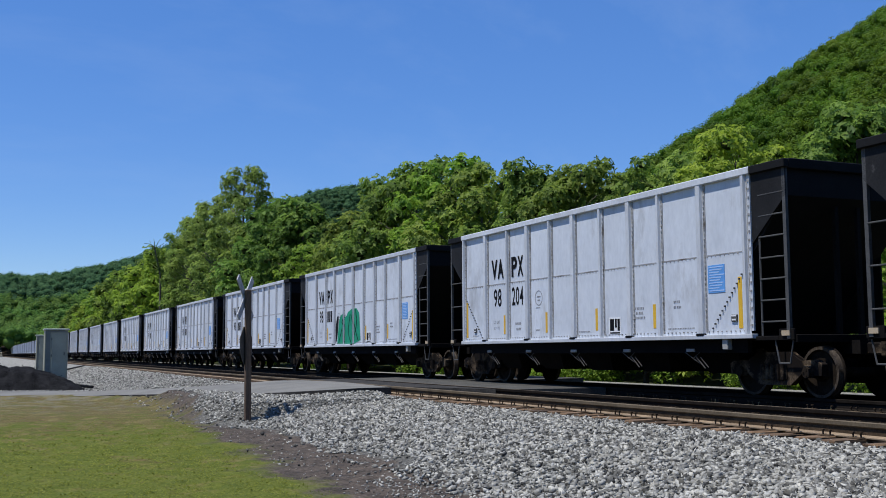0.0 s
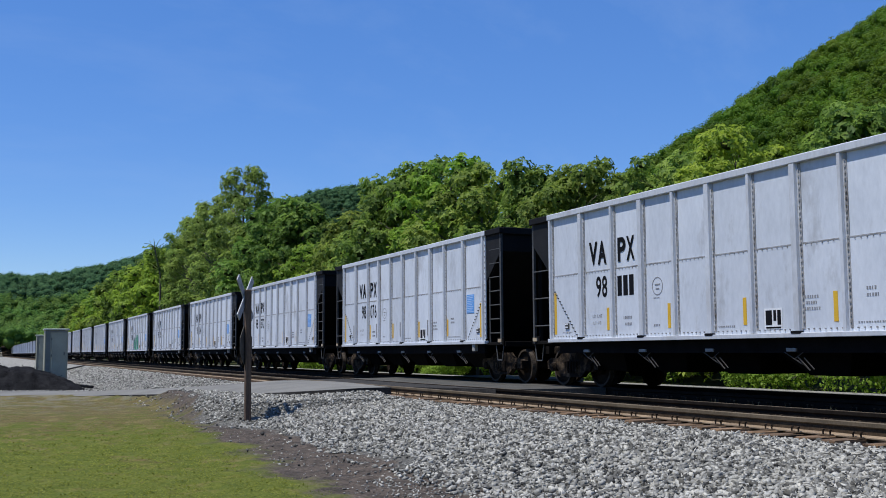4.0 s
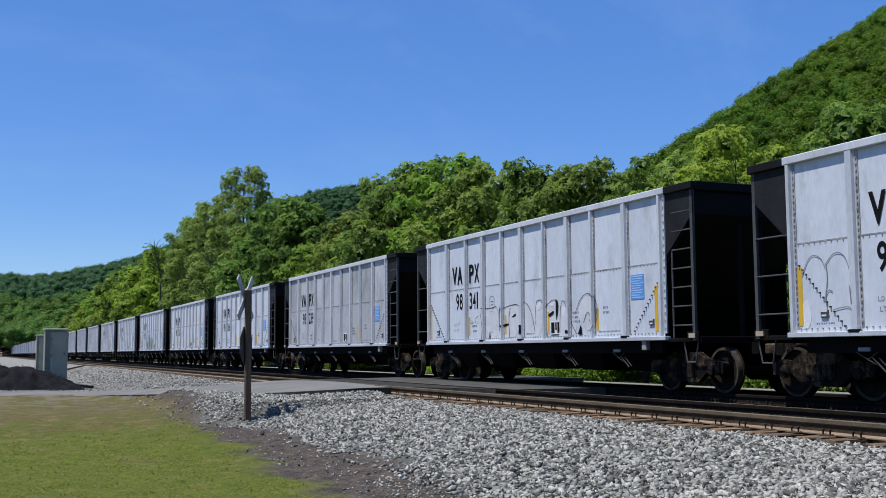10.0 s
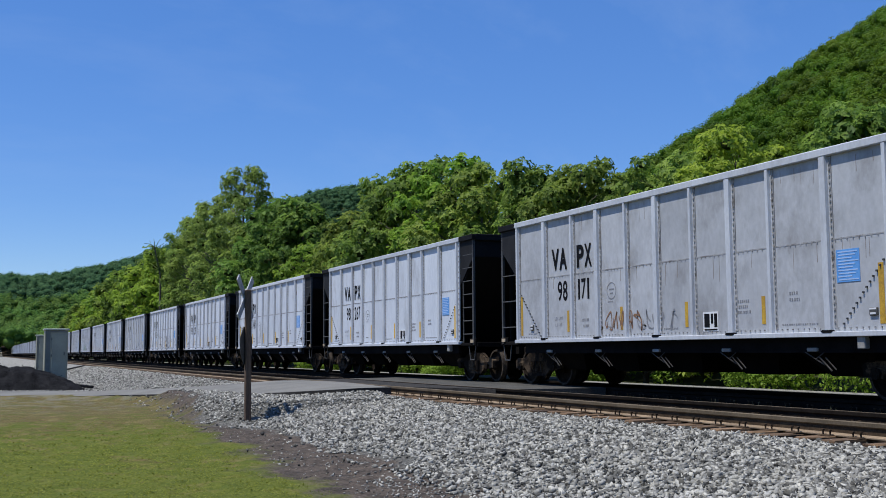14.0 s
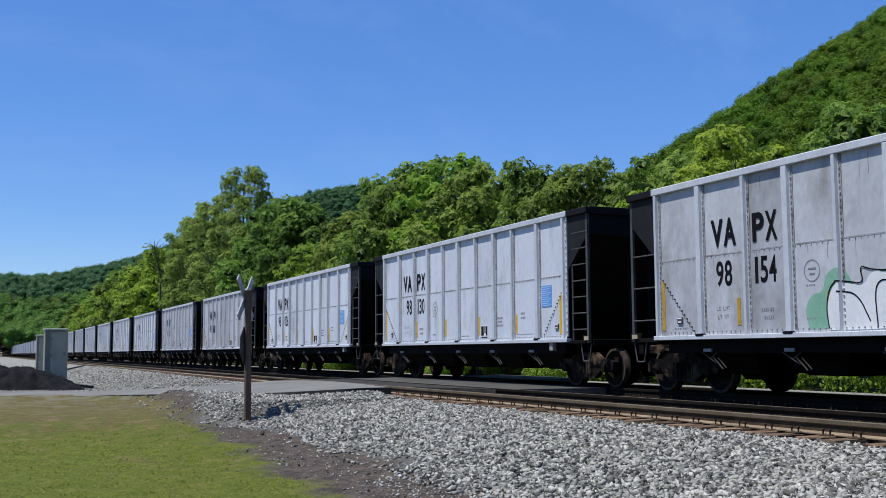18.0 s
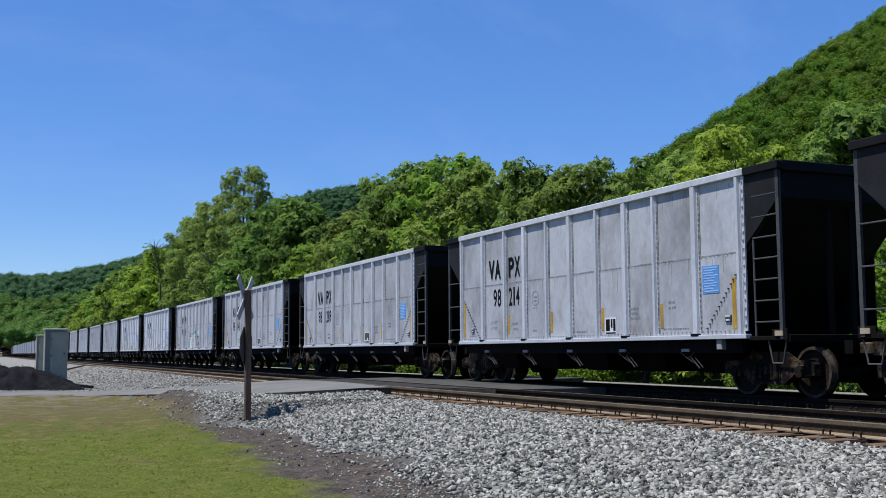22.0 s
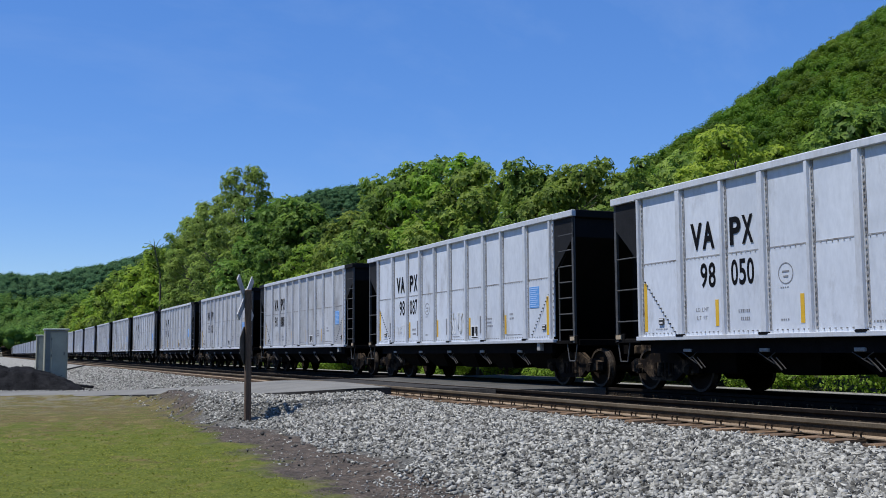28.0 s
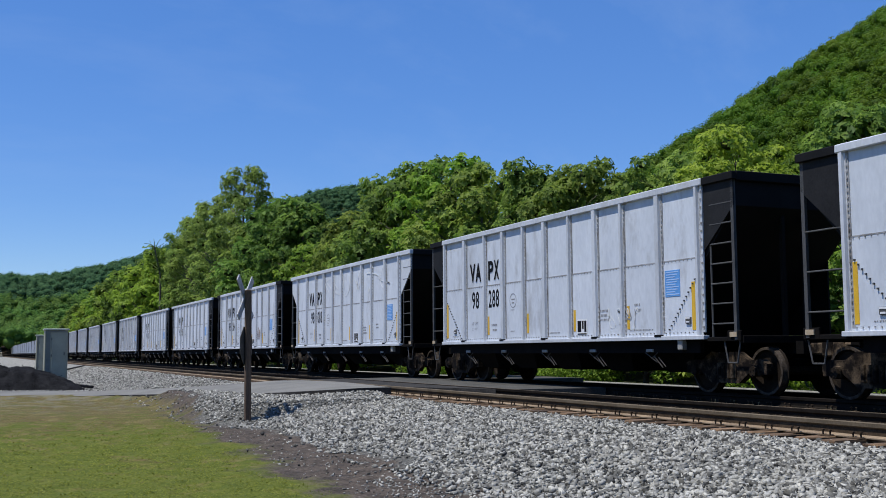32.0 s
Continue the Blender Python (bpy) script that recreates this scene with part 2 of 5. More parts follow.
def thing(name, label, category, group="", kind="", at=None):
    ob = new(name)
    ob.empty_display_size = 0.3
    if at is not None:
        ob.matrix_basis = at if isinstance(at, Matrix) else Matrix.Translation(at)
    return tagged(ob, label, category, group, kind)


def box(bm, x0, y0, z0, x1, y1, z1, bevel=0.0, turn=None):
    m = Matrix.Translation(((x0 + x1) / 2, (y0 + y1) / 2, (z0 + z1) / 2))
    if turn is not None:
        m = m @ turn
    made = bmesh.ops.create_cube(bm, size=1, matrix=m @ Matrix.Diagonal((abs(x1 - x0), abs(y1 - y0), abs(z1 - z0), 1)))
    if bevel:
        edges = list({e for v in made["verts"] for e in v.link_edges})
        bmesh.ops.bevel(bm, geom=edges, offset=bevel, segments=1, affect="EDGES", clamp_overlap=True)
    return bm


def boxes(*rows, bevel=0.0):
    bm = bmesh.new()
    for r in rows:
        box(bm, *r, bevel=bevel)
    return bm


def rod(bm, a, b, r0, r1=None, sides=8):
    a, b = Vector(a), Vector(b)
    way = b - a
    m = Matrix.Translation((a + b) / 2) @ way.to_track_quat("Z", "Y").to_matrix().to_4x4()
    bmesh.ops.create_cone(bm, cap_ends=True, segments=sides, radius1=r0, radius2=r0 if r1 is None else r1, depth=way.length, matrix=m)
    return bm


def prism(points, axis, a, b):
    """A solid: the outline (pairs in the plane across the axis) drawn out from a to b along axis 0, 1 or 2."""
    bm = bmesh.new()
    rings = []
    for d in (a, b):
        ring = []
        for u, v in points:
            p = [u, v]
            p.insert(axis, d)
            ring.append(bm.verts.new(p))
        rings.append(ring)
    n = len(points)
    bm.faces.new(rings[0])
    bm.faces.new(rings[1])
    for i in range(n):
        bm.faces.new((rings[0][i], rings[0][(i + 1) % n], rings[1][(i + 1) % n], rings[1][i]))
    bmesh.ops.recalc_face_normals(bm, faces=bm.faces)
    return bm


def soup(name, verts, faces, material, smooth=False):
    """A mesh from arrays: verts (n, 3), faces (m, k)."""
    me = bpy.data.meshes.new(name)
    verts, faces = np.asarray(verts, np.float32), np.asarray(faces, np.int32)
    k = faces.shape[1]
    me.vertices.add(len(verts))
    me.vertices.foreach_set("co", verts.ravel())
    me.loops.add(faces.size)
    me.loops.foreach_set("vertex_index", faces.ravel())
    me.polygons.add(len(faces))
    me.polygons.foreach_set("loop_start", np.arange(0, faces.size, k, dtype=np.int32))
    me.polygons.foreach_set("loop_total", np.full(len(faces), k, np.int32))
    me.update(calc_edges=True)
    me.materials.append(material)
    if smooth:
        me.polygons.foreach_set("use_smooth", np.ones(len(faces), bool))
    return me


def smooth_step(a, b, x):
    t = np.clip((x - a) / (b - a), 0, 1)
    return t * t * (3 - 2 * t)


# ---- the plan: x across the tracks, y along them, z = 0 at the rail heads
NEAR_TRACK, TRAIN_TRACK, GAUGE = 10.365, 14.369, 1.435
LAWN = -0.66


ROAD_NEAR_X, ROAD_NEAR_Y = (-60, -20, 0.7, 2.45, 4.1, 5.3, 5.95, 6.4, 7.0, 7.6, 8.2, 9.45), (41.2, 40.6, 39.7, 38.6, 37.0, 33.5, 31.4, 28.6, 26.7, 25.7, 25.1, 25.0)
ROAD_FAR_X, ROAD_FAR_Y = (-60, -20, 0.7, 2.8, 4.5, 5.8, 6.5, 7.2, 7.8, 9.45), (47.0, 45.8, 44.5, 43.8, 40.8, 36.7, 34.9, 33.8, 33.2, 33.0)


def road_near(x):
    return np.interp(x, ROAD_NEAR_X, ROAD_NEAR_Y)


def road_far(x):
    return np.interp(x, ROAD_FAR_X, ROAD_FAR_Y)


def road_top(x):
    return LAWN + 0.14 + 0.54 * smooth_step(3.0, 9.0, x)


def land(x, y):
    """Height of the ground: lawn, ballast shoulder, track bed, ditch, wooded spur and far ridge."""
    x, y = np.asarray(x, float), np.asarray(y, float)
    z = LAWN + 0.28 * smooth_step(4.5, 6.8, x) + 0.14 * smooth_step(6.2, 8.8, x)
    z = np.maximum(z, LAWN + 0.46 * smooth_step(4.4, 5.4, x) * smooth_step(21.9, 23.0, y) * (1 - smooth_step(36, 43, y)) * (x < 9))
    inside = smooth_step(-1.5, -0.1, y - road_near(x)) * (1 - smooth_step(0.1, 1.9, y - road_far(x))) * (x < 9.0) * (x > -60)
    z = z + (road_top(x) - 0.045 - 0.09 * smooth_step(3.5, 6, x) - z) * inside
    z = z - 0.25 * smooth_step(20.3, 22.5, x)
    z = z + 3.0 * smooth_step(24, 60, x)
    spur = np.maximum(0, 0.67 * (x - 127)) * (1 - smooth_step(285, 450, y)) * smooth_step(-900, -200, y)
    spur = 320 * np.tanh(spur / 320)
    far = (30 + 77 * smooth_step(31, 260, x) + 10 * smooth_step(-300, 0, -x) - 66 * smooth_step(250, 420, x)) * smooth_step(470, 720, y)
    behind = 60 * smooth_step(150, 500, -x) + 40 * smooth_step(200, 500, -y)
    return z + spur + far + behind * smooth_step(30, 60, np.abs(x))


def ground_paint():
    """Mown lawn that turns to dry grass by the road, a ragged dirt strip, ballast, and forest floor behind the tracks."""
    m = bpy.data.materials.new("ground_cover")
    m.use_nodes = True
    n, l = m.node_tree.nodes, m.node_tree.links
    bsdf = n["Principled BSDF"]
    bsdf.inputs["Roughness"].default_value, bsdf.inputs["Specular IOR Level"].default_value = 0.95, 0.1
    where = n.new("ShaderNodeNewGeometry").outputs["Position"]
    axes = n.new("ShaderNodeSeparateXYZ")
    l.new(where, axes.inputs[0])

    def tex(scale, detail=6, rough=0.6):
        t = n.new("ShaderNodeTexNoise")
        t.inputs["Scale"].default_value, t.inputs["Detail"].default_value, t.inputs["Roughness"].default_value = scale, detail, rough
        l.new(where, t.inputs["Vector"])
        return t.outputs[0]

    def calc(op, a, b, c=None):
        k = n.new("ShaderNodeMath")
        k.operation = op
        for i, v in enumerate((a, b, c)):
            if v is None:
                continue
            if isinstance(v, (int, float)):
                k.inputs[i].default_value = v
            else:
                l.new(v, k.inputs[i])
        return k.outputs[0]

    def span(v, lo, hi):
        k = n.new("ShaderNodeMapRange")
        k.inputs[1].default_value, k.inputs[2].default_value = lo, hi
        l.new(v, k.inputs[0])
        return k.outputs[0]

    def tone(v, dark, light, lo=0.35, hi=0.65):
        k = n.new("ShaderNodeValToRGB")
        k.color_ramp.elements[0].position, k.color_ramp.elements[1].position = lo, hi
        k.color_ramp.elements[0].color, k.color_ramp.elements[1].color = (*dark, 1), (*light, 1)
        l.new(v, k.inputs[0])
        return k.outputs[0]

    def blend(f, a, b):
        k = n.new("ShaderNodeMix")
        k.data_type = "RGBA"
        l.new(f, k.inputs[0])
        l.new(a, k.inputs[6])
        l.new(b, k.inputs[7])
        return k.outputs[2]

    ragged, soft_noise, fine = tex(1.1, 8, 0.65), tex(0.35, 4), tex(26, 4, 0.7)
    mid, wide = tex(4.5, 6, 0.65), tex(1.6, 7, 0.7)
    grass = blend(span(mid, 0.3, 0.7), tone(fine, (0.05, 0.07, 0.008), (0.11, 0.13, 0.022)), tone(fine, (0.085, 0.102, 0.012), (0.155, 0.166, 0.032)))
    straw = blend(span(mid, 0.4, 0.62), tone(fine, (0.05, 0.048, 0.012), (0.13, 0.115, 0.038)), tone(fine, (0.09, 0.068, 0.026), (0.19, 0.145, 0.065)))
    grass = blend(calc("MULTIPLY", span(wide, 0.48, 0.72), 0.32), grass, tone(fine, (0.13, 0.125, 0.022), (0.25, 0.225, 0.055)))
    grass = blend(calc("MULTIPLY", span(wide, 0.46, 0.3), 0.6), grass, tone(fine, (0.03, 0.048, 0.006), (0.09, 0.115, 0.018)))
    straw = blend(calc("MULTIPLY", span(wide, 0.5, 0.62), 0.7), straw, tone(fine, (0.15, 0.118, 0.042), (0.28, 0.222, 0.10)))
    earth = tone(fine, (0.075, 0.047, 0.022), (0.16, 0.105, 0.055))
    straw = blend(calc("MULTIPLY", span(tex(2.4, 6, 0.7), 0.47, 0.58), 0.75), straw, earth)
    dry = calc("ADD", span(axes.outputs[1], 16.5, 31.0), calc("MULTIPLY", calc("SUBTRACT", wide, 0.5), 3.2))
    dry = calc("ADD", dry, calc("MULTIPLY", span(soft_noise, 0.45, 0.75), 0.5))
    bare = tone(fine, (0.12, 0.105, 0.08), (0.24, 0.215, 0.17))
    straw = blend(calc("MULTIPLY", span(axes.outputs[1], 27.0, 37.0), span(ragged, 0.46, 0.6)), straw, bare)
    lawn = blend(calc("MULTIPLY", span(dry, 0.25, 0.9), 0.85), grass, straw)
    dirt = blend(span(mid, 0.35, 0.6), tone(fine, (0.025, 0.021, 0.018), (0.075, 0.063, 0.052)), tone(fine, (0.065, 0.05, 0.038), (0.15, 0.12, 0.095)))
    gravel = tone(fine, (0.04, 0.038, 0.033), (0.2, 0.192, 0.168))
    pale = tone(tex(6.5, 5, 0.75), (0.08, 0.076, 0.064), (0.36, 0.345, 0.30), 0.34, 0.6)
    edge = calc("ADD", calc("MULTIPLY", calc("MAXIMUM", calc("SUBTRACT", axes.outputs[1], 9.0), 0.0), 0.066), 3.30)
    away = calc("ADD", calc("SUBTRACT", axes.outputs[0], edge), calc("MULTIPLY", calc("SUBTRACT", ragged, 0.5), 2.6))
    away = calc("ADD", away, calc("MULTIPLY", calc("SUBTRACT", fine, 0.5), 0.5))
    c = blend(span(away, -0.3, 0.25), lawn, dirt)
    stony = calc("ADD", axes.outputs[0], calc("MULTIPLY", calc("SUBTRACT", ragged, 0.5), 1.6))
    stony = calc("ADD", stony, calc("MULTIPLY", span(axes.outputs[1], 20.5, 23.0), calc("SUBTRACT", 0.7, calc("MULTIPLY", span(axes.outputs[1], 24.0, 29.0), 0.95))))
    c = blend(span(stony, 5.0, 5.3), c, gravel)
    beyond = calc("ADD", axes.outputs[1], calc("MULTIPLY", calc("MAXIMUM", calc("SUBTRACT", axes.outputs[0], 2.8), 0.0), 2.45))
    beyond = calc("ADD", beyond, calc("SUBTRACT", ragged, 0.5))
    c = blend(calc("MULTIPLY", span(beyond, 43.5, 44.5), span(axes.outputs[0], -14.0, -10.0)), c, pale)
    # near-black bed: shade under the train put into the ground colour
    train_shade = tone(fine, (0.003, 0.003, 0.0025), (0.016, 0.014, 0.012))
    c = blend(calc("MULTIPLY", span(axes.outputs[0], 8.9, 9.3), calc("SUBTRACT", 1.0, span(axes.outputs[0], 16.8, 17.2))), c, train_shade)
    # darker strip painted for the train's shadow on the far shoulder, pale gravel past it
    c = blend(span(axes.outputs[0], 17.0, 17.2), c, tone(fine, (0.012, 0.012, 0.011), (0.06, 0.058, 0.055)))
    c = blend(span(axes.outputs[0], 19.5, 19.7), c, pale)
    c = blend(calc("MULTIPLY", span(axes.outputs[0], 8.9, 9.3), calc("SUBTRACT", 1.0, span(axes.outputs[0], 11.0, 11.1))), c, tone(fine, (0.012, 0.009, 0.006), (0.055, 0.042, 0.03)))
    floor = tone(mid, (0.035, 0.04, 0.018), (0.08, 0.085, 0.03))
    c = blend(span(axes.outputs[0], 20.3, 20.9), c, floor)
    l.new(c, bsdf.inputs["Base Color"])
    relief = n.new("ShaderNodeBump")
    relief.inputs["Strength"].default_value, relief.inputs["Distance"].default_value = 0.8, 0.03
    l.new(calc("ADD", fine, calc("MULTIPLY", mid, 1.5)), relief.inputs["Height"])
    l.new(relief.outputs[0], bsdf.inputs["Normal"])
    return m


def ground_sheet():
    xs = np.concatenate([np.linspace(-2600, -120, 14), np.linspace(-100, -6, 16), np.arange(-4, 5.4, 0.09), np.arange(5.5, 26, 0.5), np.linspace(27, 120, 30), np.linspace(128, 640, 50), np.linspace(700, 2600, 12)])
    ys = np.concatenate([np.linspace(-2600, -60, 14), np.linspace(-45, -2, 10), np.arange(0, 6.5, 0.5), np.arange(6.6, 24, 0.1), np.arange(24, 42, 0.3), np.arange(42, 60, 1.0), np.linspace(62, 200, 36), np.linspace(206, 820, 60), np.linspace(860, 2800, 14)])
    gx, gy = np.meshgrid(xs, ys, indexing="ij")
    gz = land(gx, gy)
    gz += 0.02 * np.sin(gx * 0.7 + gy * 0.23) * np.cos(gy * 0.41) * (gx < 3) * (gy < 60)
    rng = np.random.default_rng(1)
    turf = np.zeros_like(gx)
    for _ in range(40):
        a, w, s = rng.uniform(0, 6.3), rng.uniform(6, 24), rng.uniform(0, 6.3)
        turf += np.sin((gx * math.cos(a) + gy * math.sin(a)) * w + s + 1.2 * np.sin(gx * 1.7 + gy * 2.3 + s)) / math.sqrt(w)
    gz += 0.009 * turf * (gx < 5.3) * (gx > -4) * (gy > 6.6) * (gy < 39)
    n, k = gx.shape
    idx = np.arange(n * k).reshape(n, k)
    faces = np.stack([idx[:-1, :-1], idx[1:, :-1], idx[1:, 1:], idx[:-1, 1:]], -1).reshape(-1, 4)
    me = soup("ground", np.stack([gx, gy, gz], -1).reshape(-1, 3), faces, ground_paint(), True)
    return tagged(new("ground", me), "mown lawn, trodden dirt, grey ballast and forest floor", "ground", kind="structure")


ground_sheet()


# ---- the road and the level crossing
def road_sheet():
    """A pale worn road that runs in from the lawn and swings across both tracks at a slant."""
    xs = np.concatenate([np.linspace(-60, 0, 7), np.linspace(1, 9.45, 30)])
    near = [(x, float(road_near(x))) for x in xs]
    far = [(x, float(road_far(x))) for x in xs]
    bm = bmesh.new()
    rows = []
    for (xa, ya), (xb, yb) in zip(near, far):
        row = []
        for i in range(7):
            f = i / 6
            x, y = xa + (xb - xa) * f, ya + (yb - ya) * f
            z = float(road_top(x))
            row.append((bm.verts.new((x, y, z - 0.08 * abs(f - 0.5))), bm.verts.new((x, y, z - 0.45))))
        rows.append(row)
    for a, b in zip(rows, rows[1:]):
        for i in range(6):
            bm.faces.new((a[i][0], b[i][0], b[i + 1][0], a[i + 1][0]))
        for i in (0, 6):
            bm.faces.new((a[i][0], a[i][1], b[i][1], b[i][0])).material_index = 1
    for row in (rows[0], rows[-1]):
        for i in range(6):
            bm.faces.new((row[i][0], row[i + 1][0], row[i + 1][1], row[i][1]))
    bmesh.ops.recalc_face_normals(bm, faces=bm.faces)
    road = tagged(part("road", bm, (ASPHALT, DARK_ASPHALT)), "pale worn asphalt road to the level crossing", "road", kind="structure")

    def slab(x0, x1, label, cover):
        ya, yb = [25.3 - 2.0 * (x - 9.45) if x < 11.9 else (21.1 if x < 13.7 else 28.0) + 0.3 * (x - 11.9) for x in (x0, x1)]
        ca, cb = 33.2 + 0.3 * (x0 - 9.45), 33.2 + 0.3 * (x1 - 9.45)
        b = prism([(x0, ya), (x1, yb), (x1, cb), (x0, ca)], 2, -0.2, -0.012)
        part("crossing_slab", b, cover, road, label)

    for c in (NEAR_TRACK, TRAIN_TRACK):
        slab(c - 0.62, c + 0.62, "dark asphalt between the rails", DARK_ASPHALT)
    slab(NEAR_TRACK + 0.8, TRAIN_TRACK - 0.8, "patched grey asphalt between the tracks", MID_ASPHALT)
    slab(TRAIN_TRACK + 0.8, TRAIN_TRACK + 3.5, "patched grey asphalt beyond the train track", MID_ASPHALT)
    return road


road_sheet()

# ---- the two tracks
RAIL_OUTLINE = [(-0.07, -0.186), (0.07, -0.186), (0.07, -0.172), (0.014, -0.15), (0.010, -0.068), (0.036, -0.052), (0.037, -0.008), (0.028, 0.0), (-0.028, 0.0), (-0.037, -0.008), (-0.036, -0.052), (-0.010, -0.068), (-0.014, -0.15), (-0.07, -0.172)]
TIE_STEP = 0.52


def rail_mesh(side_paint, head, foot, depth):
    bm = prism(RAIL_OUTLINE, 1, -60, 1400)
    for f in bm.faces:
        c = f.calc_center_median()
        f.material_index = 1 if c.z > depth else 2 if -0.185 < c.z < -0.152 else 0
    return mesh_of(bm, (side_paint, head, foot), "rail")


def track(centre, label, near_ties, rail, ties, timber):
    t = thing("railway_track", label, "railway track", "tracks", "structure", (centre, 0, 0))
    for s in (-1, 1):
        part("rail", rail[s > 0], None, t, "rusty steel rail with a bright head", (s * (GAUGE / 2 + 0.036), 0, 0))
    rng = np.random.default_rng(4)
    for i in range(near_ties):
        y = 6.0 + i * TIE_STEP + rng.uniform(-0.03, 0.03)
        part("tie", ties[i % 4], None, t, "", pose(rng.uniform(-0.05, 0.05), y, -0.19, 0, 0, rng.uniform(-0.8, 0.8)))
        for s in (-1, 1):
            part("tie_plate", PLATE_MESH, None, t, "", (s * (GAUGE / 2 + 0.036), y, -0.19))
    far = boxes(*[(-1.28, y - 0.11, -0.4, 1.28, y + 0.11, -0.19) for y in np.arange(6.0 + near_ties * TIE_STEP, 330, TIE_STEP)])
    tagged(part("tie_row", far, timber, t), kind="stuff")
    return t


def tie_mesh(seed, timber):
    rng = random.Random(seed)
    bm = boxes((-1.29 + rng.uniform(-0.04, 0.04), -0.112, -0.19, 1.29 + rng.uniform(-0.04, 0.04), 0.112, 0.0), bevel=0.012)
    for v in bm.verts:
        v.co += Vector((rng.uniform(-0.012, 0.012), rng.uniform(-0.008, 0.008), rng.uniform(-0.008, 0.004)))
    return mesh_of(bm, timber, "tie")


def plate_mesh():
    """A tie plate with its four spikes."""
    bm = boxes((-0.18, -0.095, 0.0, 0.18, 0.095, 0.014), bevel=0.004)
    for x in (-0.105, 0.095):
        for y in (-0.06, 0.06):
            box(bm, x - 0.008, y - 0.008, 0.0, x + 0.008, y + 0.008, 0.07)
            box(bm, x - 0.02, y - 0.016, 0.065, x + 0.02, y + 0.016, 0.082)
    return mesh_of(bm, RAIL_RUST, "tie_plate")


# far rail's sides and the train track's rails take the shade-dark steel
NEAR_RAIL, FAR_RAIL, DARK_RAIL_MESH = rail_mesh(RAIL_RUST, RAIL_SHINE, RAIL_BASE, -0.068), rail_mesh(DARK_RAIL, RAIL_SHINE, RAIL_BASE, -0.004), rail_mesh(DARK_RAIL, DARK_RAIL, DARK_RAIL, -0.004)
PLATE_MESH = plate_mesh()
TIES, SHADED_TIES = [tie_mesh(i, TIE) for i in range(4)], [tie_mesh(i, SHADED_TIE) for i in range(4)]
track(NEAR_TRACK, "empty railway track with brown rails on timber ties", 44, (NEAR_RAIL, FAR_RAIL), TIES, TIE)
track(TRAIN_TRACK, "railway track under the coal train", 60, (DARK_RAIL_MESH, DARK_RAIL_MESH), SHADED_TIES, SHADED_TIE)


# ---- the coal train: bottom-dump hopper cars
PITCH, HALF, SIDE = 16.18, 6.28, -1.56
RIBS = [-6.12, -4.80, -3.43, -2.33, -1.17, 0.04, 1.16, 2.33, 3.45, 4.79, 6.21]
FACE = Matrix(((0, 0, -1, 0), (-1, 0, 0, 0), (0, 1, 0, 0), (0, 0, 0, 1)))  # lettering reads along -y on the side that faces -x


def glyph(letter, bold):
    """One character of the built-in font as points and corner lists in a unit box, as bold as it fills cleanly."""
    least = 0.0
    best = None
    for offset in (0.0, 0.015, 0.02, 0.025, 0.03, 0.035, 0.04):
        if offset > (0.0 if letter == "1" else bold):
            break
        curve = bpy.data.curves.new("lettering", "FONT")
        curve.body, curve.size, curve.offset = letter, 1.0, offset
        ob = bpy.data.objects.new("lettering", curve)
        scene.collection.objects.link(ob)
        me = bpy.data.meshes.new_from_object(ob.evaluated_get(bpy.context.evaluated_depsgraph_get()))
        bpy.data.objects.remove(ob)
        bpy.data.curves.remove(curve)
        area = sum(p.area for p in me.polygons)
        if area > least * 1.01:
            least, best = area, me
    co = np.empty(len(best.vertices) * 3, np.float32)
    best.vertices.foreach_get("co", co)
    co = co.reshape(-1, 3)
    for k in (0, 1):
        co[:, k] = (co[:, k] - co[:, k].min()) / max(np.ptp(co[:, k]), 1e-6)
    return co, [tuple(p.vertices) for p in best.polygons]


GLYPHS = {}


def text_mesh(words, height, width, bold, material, gap=0.16):
    """Lettering of that height and width, its left end at the origin."""
    verts, faces = [], []
    shares = [0.75 if ch == "1" else 1.0 for ch in words]
    unit = width / (sum(shares) + gap * (len(words) - 1))
    x = 0.0
    for ch, share in zip(words, shares):
        if ch == " ":
            x += unit
            continue
        if (ch, bold) not in GLYPHS:
            GLYPHS[ch, bold] = glyph(ch, bold)
        co, polys = GLYPHS[ch, bold]
        base = len(verts)
        wide = unit * (0.44 if ch == "1" else 1.0)
        left = x + (unit * share - wide) / 2 if ch == "1" else x
        verts += [(left + c[0] * wide, c[1] * height, 0.0) for c in co]
        faces += [tuple(i + base for i in p) for p in polys]
        x += unit * (share + gap)
    me = bpy.data.meshes.new("lettering")
    me.from_pydata(verts, [], faces)
    me.materials.append(material)
    return me


def on_side(offset, z, out=0.004):
    """The pose of a flat mark on the side sheet: metres from the car's leading white edge, height."""
    return Matrix.Translation((SIDE - out, HALF - offset, z)) @ FACE


def plate(offset, z, width, height, out=0.006):
    """Rows for box(): a thin plate on the side sheet."""
    return (SIDE - out, HALF - offset - width, z, SIDE + 0.01, HALF - offset, z + height)


def bolts(points, size=0.03, out=0.028):
    bm = bmesh.new()
    for y, z in points:
        box(bm, SIDE - out, y - size / 2, z - size / 2, SIDE + 0.01, y + size / 2, z + size / 2)
    return bm


